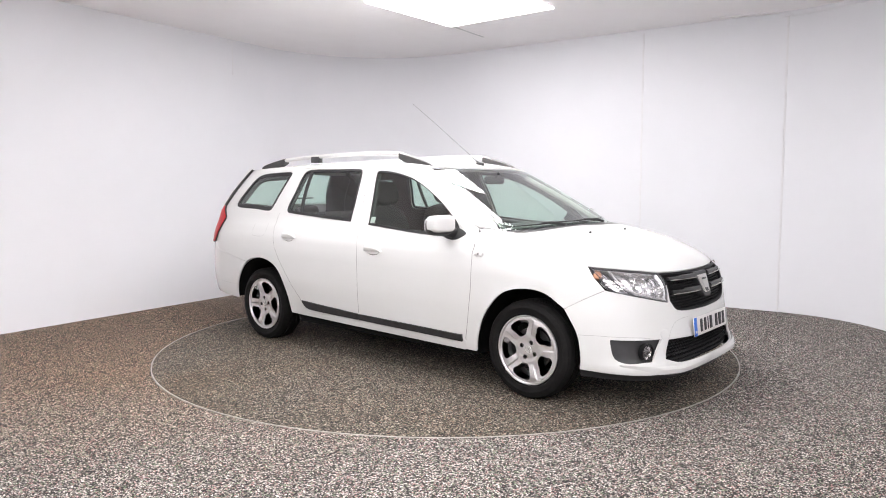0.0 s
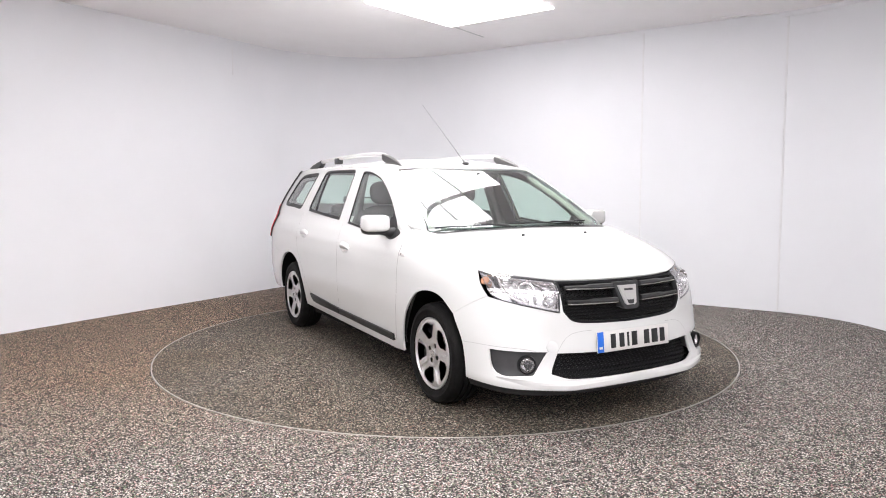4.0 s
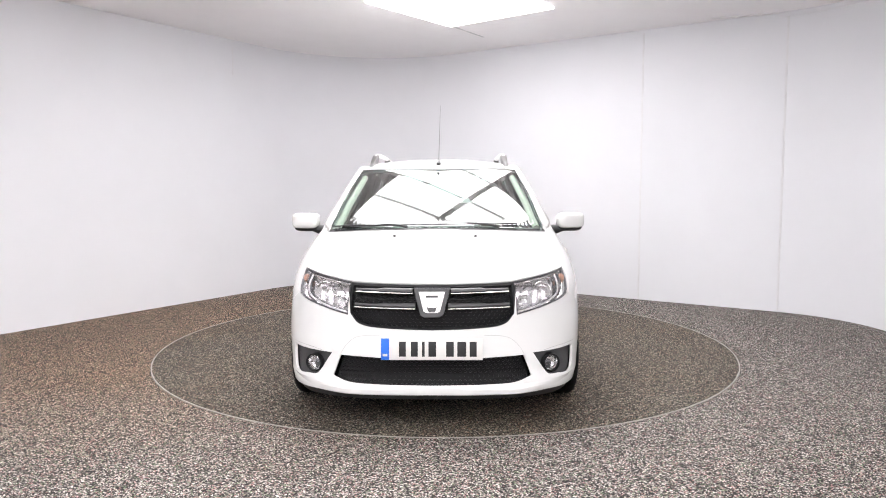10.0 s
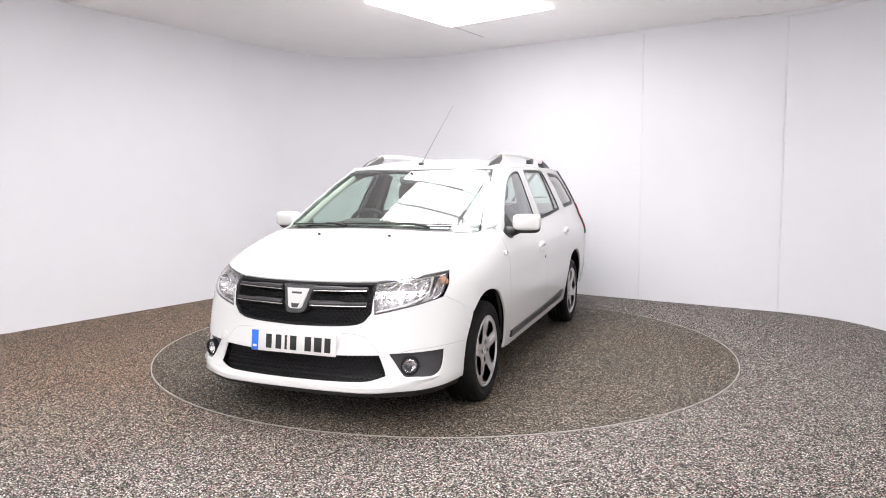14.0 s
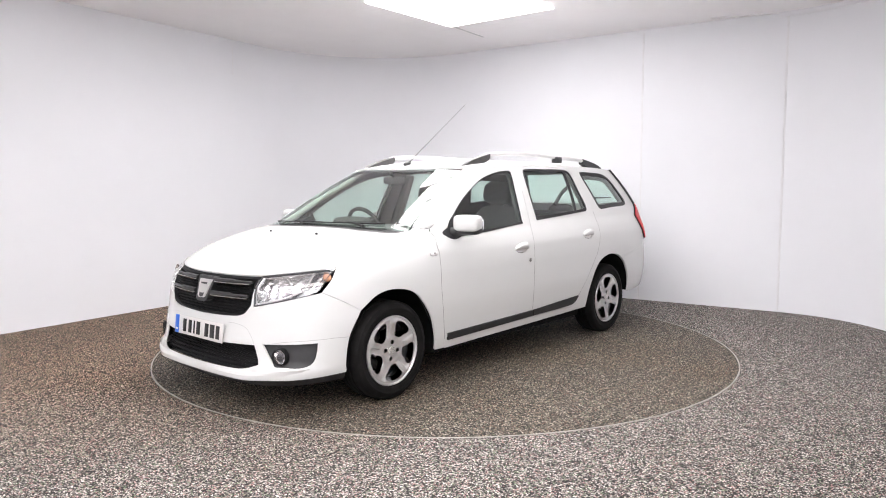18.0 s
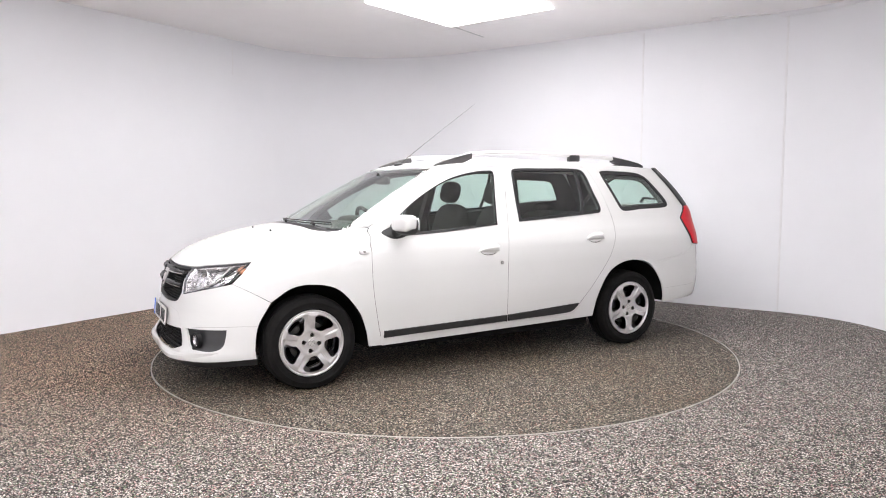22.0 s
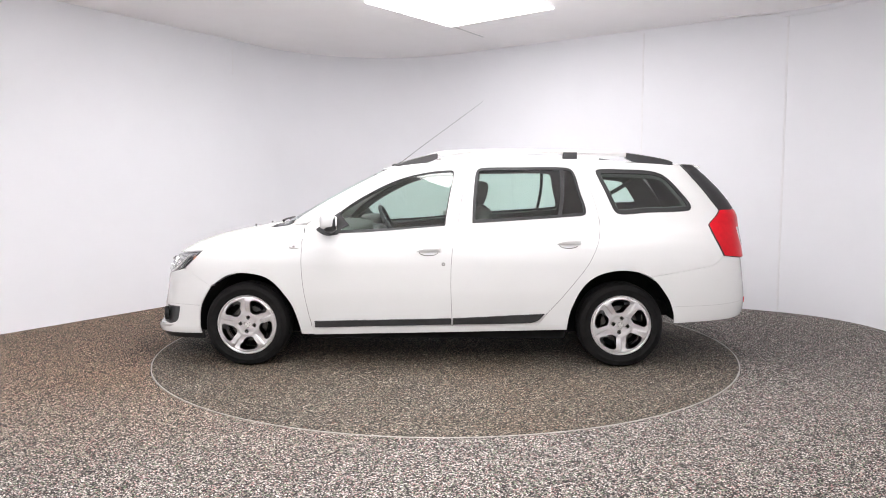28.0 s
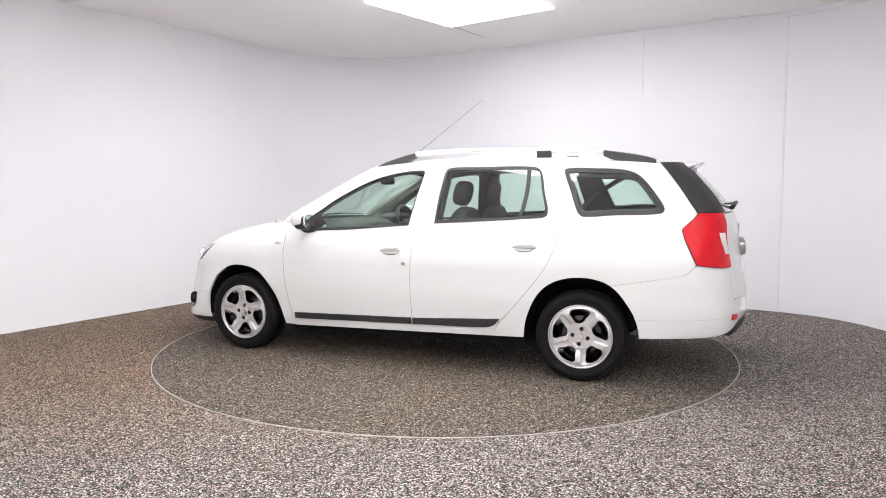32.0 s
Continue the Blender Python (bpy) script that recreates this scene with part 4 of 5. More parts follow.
for w, skip in ((0.045, 0.016), (0.045, 0.014), (0.018, 0.012), (0.050, 0.040), (0.050, 0.006), (0.058, 0.006), (0.046, 0)):
    bm = bmesh.new()
    block(bm, (0.0042, x0 + w / 2, 0), (0.002, w * 0.78, 0.076), 0.0005)
    part("character_bar", bm, M_INK, plate)
    x0 += w + skip
bm = bmesh.new()
block(bm, (2.046 + 0.0155 - 0.38 * 0.030, 0, 0.704), (0.0015, 0.062, 0.011), 0.0, Euler((0, radians(-20), 0)).to_quaternion())
part("badge_bar", bm, M_TRIMDARK, grille)
p, n = on_skin(B(0.50, 0.432)[0] * -1, 0.432, 0.0)
bm = bmesh.new()
rows = lathe(bm, [(0.030, -0.002), (0.030, 0.0018), (0.028, 0.0026), (0.002, 0.0026)], "y", steps=28)
bm.faces.new(rows[-1])
bm.transform(Matrix.Translation(p) @ aim(n).to_matrix().to_4x4())
part("tow_cover", bm, M_PAINT, bumper)


# head lamps
LAMP = twice(LAMP_TOP[0]) + [LAMP_TOP[1]] + twice(LAMP_TOP[2]) + LAMP_LOW[:2] + twice(LAMP_LOW[2])
for side in (1, -1):
    lamp = new("headlamp")
    lamp.parent = car
    lamp["label"] = "clear wraparound headlamp with chrome reflector and amber indicator"

    def lay(name, outline, material, offset, lip=0.01, du=0.04, dv=0.03, holes=(), gap=0.002):
        got = sheet(shrink(closed(outline), gap), [closed(h) for h in holes], du, dv, skin(offset), lip)
        put(name, mesh_of(name, *(got if side > 0 else mirrored(*got))), material, lamp)

    def facets(name, outline, deep):
        """A reflector of tall hollow flutes in two tiers."""
        def place(q):
            wave = 0.011 * np.abs(np.sin(q[:, 0] * math.pi / 0.062)) + 0.006 * np.abs(np.sin((q[:, 1] - 0.60) * math.pi / 0.10))
            psi, h = psi_of(q[:, 0]), q[:, 1]
            f = facing(psi, h)
            return body(psi, h) + f * (deep - 0.012 + wave)[:, None], f
        v, fa, _ = sheet(shrink(closed(outline), 0.002), [], 0.0155, 0.025, place, 0)
        if side < 0:
            v, fa = [p * (1, -1, 1) for p in v], [f[::-1] for f in fa]
        put(name, mesh_of(name, v, fa, None, False), M_REFL, lamp)

    lay("lens", LAMP, M_CLEAR, 0.0, 0.0)
    lay("housing", LAMP, M_REFL, -0.055, 0.0)
    got = sheet(shrink(closed(LAMP), 0.002), [shrink(closed(LAMP), 0.007)], 0.05, 0.04, skin(-0.003), 0.012)
    put("bezel", mesh_of("bezel", *(got if side > 0 else mirrored(*got))), M_TRIMDARK, lamp)
    facets("reflector", twice(B(0.445, 0.760)) + [B(0.55, 0.782)] + twice(B(0.675, 0.785)) + [B(0.672, 0.72), B(0.60, 0.660)] + twice(B(0.455, 0.622)), -0.040)
    got = sheet(shrink(closed(LAMP), 0.004), [shrink(closed(LAMP), 0.006)], 0.05, 0.04, skin(-0.013), 0.05)
    put("reflector_wall", mesh_of("reflector_wall", *(got if side > 0 else mirrored(*got))), M_REFL, lamp)
    p, n = on_skin(B(0.728, 0.772)[0] * side, 0.772, -0.018)
    bm = bmesh.new()
    pad(bm, p, (0.048, 0.024, 0.048), 2.4, 10, 18, aim(n))
    part("indicator", bm, M_AMBER, lamp, "amber indicator bulb")
    lay("divider", twice(B(0.684, 0.792)) + twice(B(0.702, 0.794)) + [B(0.690, 0.72)] + twice(B(0.655, 0.655)) + twice(B(0.634, 0.650)) + [B(0.672, 0.72)], M_TRIMDARK, -0.016, 0.01, gap=0.0)
    facets("indicator_reflector", twice(B(0.700, 0.790)) + twice(S(1.72, 0.80)) + [S(1.77, 0.73)] + twice(B(0.705, 0.69)), -0.034)
    groove_pts = [B(0.672, 0.790), B(0.684, 0.745), B(0.676, 0.70), B(0.63, 0.668), B(0.55, 0.640), B(0.45, 0.618)]
    q = [on_skin(a * side, b, -0.012)[0] for a, b in smooth_path(groove_pts, 5)]
    bm = bmesh.new()
    tube(bm, q, 0.0055, 8)
    part("light_guide", bm, M_SILVER, lamp)
    for y, z, r in ((0.595, 0.738, 0.052), (0.492, 0.675, 0.036)):
        p, n = on_skin(B(y, z)[0] * side, z, -0.052)
        fwd = Vector((0.96, 0.20 * side, 0.12)).normalized()
        bm = bmesh.new()
        rows = lathe(bm, [(r, 0.040), (r * 0.97, 0.042), (r * 0.90, 0.028), (r * 0.6, 0.010), (r * 0.25, 0.002), (0.004, 0.0)], "y", steps=32)
        bm.transform(Matrix.Translation(p) @ aim(fwd).to_matrix().to_4x4())
        part("reflector_bowl", bm, M_REFL, lamp)
        bm = bmesh.new()
        pad(bm, p + fwd * 0.022, (0.016, 0.040, 0.016), 2.2, 8, 14, aim(fwd))
        part("bulb", bm, M_SILVER, lamp)

# fog lamps in their pockets
for side in (1, -1):
    pocket = new("fog_pocket")
    pocket.parent = bumper
    got = sheet(shrink(closed(FOG), -0.003), [], 0.04, 0.03, skin(-0.022), -0.022)
    put("pocket_shell", mesh_of("pocket_shell", *(got if side > 0 else mirrored(*got))), M_TRIMDARK, pocket)
    p, n = on_skin(B(0.625, 0.343)[0] * side, 0.343, -0.006)
    fwd = Vector((0.93, 0.33 * side, 0.02)).normalized()
    m = Matrix.Translation(p) @ aim(fwd).to_matrix().to_4x4()
    bm = bmesh.new()
    lathe(bm, [(0.050, -0.01), (0.047, 0.016), (0.042, 0.018), (0.038, 0.006)], "y", steps=32)
    bm.transform(m)
    part("fog_ring", bm, M_GRILLE, pocket)
    bm = bmesh.new()
    rows = lathe(bm, [(0.039, 0.004), (0.030, -0.012), (0.012, -0.020), (0.003, -0.021)], "y", steps=28)
    bm.transform(m)
    part("fog_reflector", bm, M_REFL, pocket)
    bm = bmesh.new()
    rows = lathe(bm, [(0.039, 0.005), (0.030, 0.010), (0.015, 0.013), (0.001, 0.014)], "y", steps=28)
    bm.transform(m)
    part("fog_lens", bm, M_CLEAR, pocket)


# ---- side fittings ----
def side_fittings(side):
    door, rear = (front_doors, rear_doors)[0][0 if side > 0 else 1], rear_doors[0 if side > 0 else 1]
    for parent, x, z in ((door, 0.025, 0.830), (rear, -0.945, 0.880)):
        # the grip: flat below, arched above, fuller at the rear
        grip = closed(dense(twice((x + 0.084, z - 0.019)) + [(x + 0.078, z - 0.004), (x + 0.045, z + 0.016), (x, z + 0.026), (x - 0.055, z + 0.029), (x - 0.078, z + 0.020), (x - 0.085, z - 0.008)] + twice((x - 0.082, z - 0.019))), 0.008)
        grip = grip if area2(grip) > 0 else grip[::-1]

        def domed(q):
            psi, h = psi_of(q[:, 0]), q[:, 1]
            f = facing(psi, h)
            edge = np.array([np.sqrt(np.min(np.sum((grip - p) ** 2, 1))) for p in q])
            out = 0.008 + 0.016 * np.clip(edge / 0.020, 0, 1) ** 0.7
            return body(psi, h) + f * out[:, None], f
        verts, faces, _ = sheet(grip, [], 0.009, 0.006, domed, 0.016)
        if side < 0:
            verts, faces = [v * (1, -1, 1) for v in verts], [f[::-1] for f in faces]
        put("door_handle", mesh_of("door_handle", verts, faces), M_PAINT, parent)
        # the dished finger recess below and behind the grip
        oval = closed(dish(x, z))
        mid = np.array([S(x, z - 0.018)])

        def hollow(q):
            psi, h = psi_of(q[:, 0]), q[:, 1]
            f = facing(psi, h)
            r2 = np.minimum(1, ((q - mid) / (0.068, 0.027)) ** 2 @ np.ones(2))
            deep = 0.008 * (1 - r2) ** 0.7 + 0.0008
            e = (q - mid) / (0.068, 0.027)
            lean = 0.008 * 1.4 * np.stack([e[:, 0] / 0.068, e[:, 1] / 0.027], 1)
            along = np.cross(np.array([0, 0, 1.0]), f)
            nn = f - lean[:, :1] * along - lean[:, 1:] * np.array([0, 0, 1.0])
            return body(psi, h) - f * deep[:, None], nn / np.linalg.norm(nn, axis=1, keepdims=True)
        got = sheet(oval, [], 0.012, 0.010, hollow, 0)
        put("handle_recess", mesh_of("handle_recess", *(got if side > 0 else mirrored(*got))), M_PAINT, parent)
    if side > 0:
        p, n = on_skin(S(-0.078, 0.728)[0], 0.728, 0.0)
        bm = bmesh.new()
        rows = lathe(bm, [(0.014, -0.002), (0.013, 0.004), (0.009, 0.005), (0.001, 0.005)], "y", steps=20)
        bm.transform(Matrix.Translation(p) @ aim(n).to_matrix().to_4x4())
        part("door_lock", bm, M_STEEL, door, "round steel key lock")
    # side indicator on the wing
    p, n = on_skin(S(0.965, 0.848)[0] * side, 0.848, 0.004)
    bm = bmesh.new()
    pad(bm, p, (0.070, 0.022, 0.030), 3.2, 8, 20, aim(n))
    rep = part("side_repeater", bm, M_LENSWHITE, car, "small clear side indicator")
    bm = bmesh.new()
    pad(bm, p + n * 0.006, (0.022, 0.016, 0.018), 2.4, 8, 14, aim(n))
    part("repeater_bulb", bm, M_STEEL, rep)
    # door mirror
    mirror = new("door_mirror")
    mirror.parent = car
    tilt = Euler((0, 0, radians(10 * side)))
    bm = bmesh.new()
    pad(bm, (0.716, side * 0.918, 1.031), (0.106, 0.186, 0.108), 4.2, 16, 32, tilt.to_quaternion())
    part("mirror_cap", bm, M_PAINT, mirror)
    bm = bmesh.new()
    pad(bm, (0.700, side * 0.915, 1.014), (0.092, 0.180, 0.116), 3.8, 12, 28, tilt.to_quaternion())
    part("mirror_housing", bm, M_BLACK, mirror)
    bm = bmesh.new()
    pad(bm, (0.657, side * 0.917, 1.020), (0.016, 0.152, 0.088), 5.0, 8, 28, tilt.to_quaternion())
    part("mirror_glass", bm, M_MIRROR, mirror)
    bm = bmesh.new()
    tube(bm, [(0.715, side * 0.77, 0.962), (0.715, side * 0.83, 0.970), (0.71, side * 0.87, 0.985)], [0.040, 0.030, 0.028], 12)
    part("mirror_arm", bm, M_BLACK, mirror)


sided(side_fittings)


# ---- roof fittings ----
def rail_foot(bm, x0, x1, z0, z1, base, y, thick):
    """A dark wedge foot between the roof and the bar, from x0 at height z0 to x1 at z1."""
    k = 8
    rows = []
    for i in range(k + 1):
        t = i / k
        x = x0 + (x1 - x0) * t
        e = t ** 0.7
        top = z0 + (z1 - z0) * e
        low = base(x) if t < 0.75 else base(x) + (t - 0.75) / 0.25 * (top - 0.036 - base(x)) * 0.8
        low = min(low, top - 0.004)
        w = thick * (0.55 + 0.45 * e)
        rows.append([bm.verts.new((x, y + dy, z)) for dy, z in ((-w, low), (w, low), (w, top - 0.006), (w * 0.5, top), (-w * 0.5, top), (-w, top - 0.006))])
    for a, b in zip(rows, rows[1:]):
        for j in range(6):
            bm.faces.new((a[j], a[(j + 1) % 6], b[(j + 1) % 6], b[j]))
    bm.faces.new(rows[0])
    bm.faces.new(rows[-1][::-1])


def roof_height(y):
    place = roof_place()
    return lambda x: float(place(np.array([[x, y]]))[0][0][2]) - 0.004


def roof_rail(side):
    rail = new("roof_rail")
    rail.parent = car
    y = 0.505 * side
    base = roof_height(0.505)
    path = smooth_path([(0.02, y, 1.492), (-0.10, y, 1.510), (-0.40, y, 1.520), (-0.75, y, 1.517), (-1.05, y, 1.509), (-1.30, y, 1.499), (-1.45, y, 1.488)], 4)
    bm = bmesh.new()
    tube(bm, path, 0.019, 10, 0.85)
    part("bar", bm, M_RAIL, rail, "satin silver bar")
    bm = bmesh.new()
    rail_foot(bm, 0.30, -0.03, 1.408, 1.516, base, y, 0.024)
    part("foot", bm, M_FOOT, rail)
    bm = bmesh.new()
    rail_foot(bm, -1.74, -1.40, 1.440, 1.508, base, y, 0.024)
    part("foot", bm, M_TRIMDARK, rail)
    bm = bmesh.new()
    block(bm, (-0.995, y, 1.488), (0.105, 0.044, 0.052), 0.008)
    part("foot", bm, M_TRIMDARK, rail)


sided(roof_rail)
aerial = new("aerial")
aerial.parent = car
bm = bmesh.new()
pad(bm, (0.320, 0, 1.434), (0.075, 0.036, 0.034), 2.4, 8, 18)
tube(bm, [(0.31, 0, 1.44), (0.285, 0, 1.460)], [0.010, 0.006], 10)
part("base", bm, M_BLACK, aerial)
bm = bmesh.new()
tube(bm, [(0.29, 0, 1.455), (0.15, 0, 1.560), (-0.1, 0, 1.742), (-0.375, 0, 1.940)], [0.0026, 0.0018, 0.0012, 0.0009], 6)
part("rod", bm, M_BLACK, aerial)


def wiper(y_pivot, y0, y1, z0, z1):
    w = new("wiper")
    w.parent = car
    bm = bmesh.new()
    pts = []
    for k in range(11):
        t = k / 10
        y, z = y0 + (y1 - y0) * t, z0 + (z1 - z0) * t
        r = B(abs(y), z)[0] * (1 if y >= 0 else -1)
        pts.append(on_skin(r, z, 0.008)[0])
    tube(bm, pts, 0.0042, 6, 1.0)
    part("blade", bm, M_BLACK, w)
    bm = bmesh.new()
    p, n = on_skin(B(abs(y_pivot), 0.998)[0] * (1 if y_pivot >= 0 else -1), 0.998, 0.012)
    mid = pts[5] + n * 0.006
    tube(bm, [p, p.lerp(mid, 0.25) + n * 0.006, p.lerp(mid, 0.7) + n * 0.004, mid], [0.010, 0.008, 0.006, 0.005], 8)
    part("arm", bm, M_BLACK, w)


wiper(0.40, -0.13, 0.52, 1.016, 1.021)
wiper(-0.18, -0.66, -0.06, 1.006, 1.018)
# rear spoiler, wiper, handle, reflectors, reverse lights
bm = bmesh.new()
rows = []
for i in range(13):
    y = -0.47 + 0.94 * i / 12
    drop = 0.028 * (abs(y) / 0.47) ** 2.4
    back = 0.07 * (abs(y) / 0.47) ** 2
    prof = [(-1.80, 1.436), (-1.90, 1.438), (-2.015 + back, 1.434), (-2.028 + back, 1.424), (-2.01 + back, 1.412), (-1.90, 1.396), (-1.80, 1.402)]
    rows.append([bm.verts.new((x, y, z - drop)) for x, z in prof])
for a, b in zip(rows, rows[1:]):
    for j in range(7):
        bm.faces.new((a[j], a[(j + 1) % 7], b[(j + 1) % 7], b[j]))
bm.faces.new(rows[0])
bm.faces.new(rows[-1][::-1])
part("spoiler", bm, M_PAINT, tailgate, smooth=45)
bm = bmesh.new()
tube(bm, [on_skin(*T(yy, zz), oo)[0] for yy, zz, oo in ((0.02, 1.11, 0.0), (0.03, 1.128, 0.045), (0.16, 1.130, 0.030), (0.40, 1.145, 0.010))], [0.018, 0.013, 0.009, 0.006], 8)
part("rear_wiper", bm, M_BLACK, tailgate)
bm = bmesh.new()
block(bm, (-2.278, 0, 0.85), (0.050, 0.50, 0.085), 0.012)
part("tailgate_grip", bm, M_STEEL, tailgate, "grey tailgate grip bar")
bm = bmesh.new()
block(bm, (-2.256, 0, 0.965), (0.016, 0.13, 0.085), 0.005)
part("badge", bm, M_STEEL, tailgate, "grey tailgate badge plate")
for side in (1, -1):
    got = sheet(shrink(closed(twice(T(0.698, 0.975)) + twice(T(0.698, 0.845)) + twice(T(0.658, 0.845)) + twice(T(0.654, 0.975))), 0.001), [], 0.03, 0.03, skin(0.020), 0.01)
    put("reverse_light", mesh_of("reverse_light", *(got if side > 0 else mirrored(*got))), M_LENSWHITE, lamps[0 if side > 0 else 1], "clear white reverse light")
    got = sheet(shrink(closed(TAIL_LAMP), -0.003), [shrink(closed(TAIL_LAMP), 0.004)], 0.04, 0.03, skin(0.012), 0.02)
    put("lamp_seal", mesh_of("lamp_seal", *(got if side > 0 else mirrored(*got))), M_BLACK, lamps[0 if side > 0 else 1])
    got = sheet(closed(twice(T(0.66, 0.470)) + twice(T(0.665, 0.435)) + twice(T(0.58, 0.43)) + twice(T(0.58, 0.465))), [], 0.03, 0.03, skin(0.004), 0.01)
    put("reflector", mesh_of("reflector", *(got if side > 0 else mirrored(*got))), M_RED, rear_bumper, "small red rear reflector")
bm = bmesh.new()
tube(bm, [(-1.6, -0.45, 0.33), (-2.0, -0.47, 0.31), (-2.16, -0.47, 0.29)], 0.022, 14)
part("exhaust", bm, M_STEEL, car)


# ---- wheels and underside ----
WHEEL_R = 0.297


def rise(v, a, b):
    t = np.clip((v - a) / (b - a), 0, 1)
    return t * t * (3 - 2 * t)


def rim_depth(u, v):
    """The wheel face: a flat hub, a shallow dish and a step along the middle of each spoke."""
    r = np.hypot(u, v)
    a = np.degrees(np.arctan2(v, u))
    w = (a - 90 + 36 + 720) % 72 - 36
    step = (rise(w, -2.5, 1.0) - 0.5) * rise(r, 0.085, 0.125) * (1 - rise(r, 0.165, 0.192)) * (1 - rise(np.abs(w), 10, 26))
    return 0.078 + 0.010 * rise(r, 0.065, 0.19) + 0.009 * step - 0.004 * rise(r, 0.188, 0.203) + 0.002 * np.exp(-((r - 0.074) / 0.010) ** 2)


def rim_place(p):
    e = 1e-3
    u, v = p[:, 0], p[:, 1]
    du = (rim_depth(u + e, v) - rim_depth(u - e, v)) / (2 * e)
    dv = (rim_depth(u, v + e) - rim_depth(u, v - e)) / (2 * e)
    n = np.stack([-du, np.ones(len(u)), -dv], 1)
    return np.stack([u, rim_depth(u, v), v], 1), n / np.linalg.norm(n, axis=1, keepdims=True)


def polar(r, a):
    return (r * math.cos(radians(a)), r * math.sin(radians(a)))


def build_wheel():
    root = new("wheel")
    root.parent = car
    bm = bmesh.new()
    tread = [(0.294, -0.072), (0.297, -0.052), (0.297, -0.038), (0.289, -0.036), (0.289, -0.030), (0.298, -0.028), (0.298, -0.004), (0.290, -0.003), (0.290, 0.003), (0.298, 0.004), (0.298, 0.028), (0.289, 0.030), (0.289, 0.036), (0.297, 0.038), (0.297, 0.052), (0.294, 0.072)]
    lathe(bm, [(0.200, -0.075), (0.214, -0.090), (0.250, -0.097), (0.276, -0.092), (0.287, -0.083)] + tread
          + [(0.287, 0.083), (0.282, 0.088), (0.281, 0.0905), (0.272, 0.094), (0.262, 0.0965), (0.260, 0.098), (0.252, 0.0985), (0.250, 0.097), (0.236, 0.096), (0.224, 0.093), (0.222, 0.0945), (0.218, 0.0935), (0.214, 0.089), (0.205, 0.076)], "y", steps=72)
    part("tyre", bm, M_RUBBER, root, smooth=40)
    bm = bmesh.new()
    lathe(bm, [(0.196, 0.083), (0.203, 0.092), (0.209, 0.092), (0.211, 0.088), (0.207, 0.078), (0.196, 0.066), (0.190, 0.03), (0.178, 0.0), (0.190, -0.05), (0.205, -0.083), (0.209, -0.085)], "y", steps=72)
    rim = part("rim", bm, M_ALLOY, root, smooth=35)
    circle = np.array([polar(0.201, 360 * i / 96) for i in range(96)])
    holes, openings = [], []
    for k in range(5):
        a = 90 + 36 + 72 * k
        openings.append(closed([polar(0.086, a - 7), polar(0.096, a - 17), polar(0.132, a - 21), polar(0.162, a - 23), polar(0.179, a - 16.5), polar(0.183, a + 2), polar(0.179, a + 19.5), polar(0.162, a + 24.5), polar(0.128, a + 19), polar(0.096, a + 12)], 0.008))
    for k in range(4):
        c = polar(0.050, 11 + 90 * k)
        holes.append(np.array([(c[0] + 0.0135 * math.cos(2 * math.pi * i / 16), c[1] + 0.0135 * math.sin(2 * math.pi * i / 16)) for i in range(16)]))
    verts, faces, norms = sheet(circle, holes + openings, 0.0065, 0.0065, rim_place, 0)
    for o in openings + holes:
        # sloping flanks of each opening
        mid = o.mean(0)
        big = len(o) > 20
        p, nn = rim_place(o)
        tight = (o - mid) * (0.70 if big else 0.92) + mid
        if big:
            out = mid / np.linalg.norm(mid)
            tight = tight - out * 0.004 + np.array([out[1], -out[0]]) * 0.010
        q = np.stack([tight[:, 0], rim_depth(o[:, 0], o[:, 1]) - (0.034 if big else 0.022), tight[:, 1]], 1)
        m1 = (p * 0.93 + q * 0.07) - (0, 0.004, 0)
        inward = np.stack([mid[0] - o[:, 0], np.full(len(o), 0.02), mid[1] - o[:, 1]], 1)
        inward /= np.linalg.norm(inward, axis=1, keepdims=True)
        base, n = len(verts), len(o)
        verts += list(p) + list(m1) + list(q)
        norms += list((inward + nn) / 1.414) + list(inward) + list(inward)
        for i in range(n):
            jn = (i + 1) % n
            for lv in (0, n):
                faces.append((base + lv + i, base + lv + jn, base + lv + n + jn, base + lv + n + i))
    put("spokes", mesh_of("spokes", verts, faces, norms), M_ALLOY, rim)
    bm = bmesh.new()
    rows = lathe(bm, [(0.024, 0.070), (0.024, 0.0805), (0.022, 0.0825), (0.002, 0.083)], "y", steps=28)
    part("centre_cap", bm, M_SILVER, rim, smooth=40)
    bm = bmesh.new()
    shield(bm, 0.0, 0.16, 0.0, 0.0)
    bm.transform(Matrix.Translation((0, 0.0825, 0)) @ Matrix.Rotation(radians(90), 4, "Z") @ Matrix.Diagonal((0.05, 1, 1, 1)))
    part("cap_badge", bm, M_BADGE, rim)
    for k in range(4):
        c = polar(0.050, 11 + 90 * k)
        bm = bmesh.new()
        rows = lathe(bm, [(0.0080, 0.050), (0.0080, 0.064), (0.006, 0.066), (0.001, 0.066)], "y", (c[0], 0, c[1]), 6)
        part("wheel_bolt", bm, M_BOLT, rim)
        # near-black disc closing the bolt hole, the recess's shade put into its colour
        bm = bmesh.new()
        rows = lathe(bm, [(0.014, 0.052), (0.0005, 0.052)], "y", (c[0], 0, c[1]), 14)
        part("bolt_hole_shade", bm, M_DARK, rim)
    bm = bmesh.new()
    rows = lathe(bm, [(0.128, 0.005), (0.128, 0.022), (0.070, 0.024), (0.066, 0.045), (0.02, 0.047)], "y", steps=48)
    bm.faces.new(rows[-1])
    part("brake_disc", bm, M_BOLT, root, smooth=35)
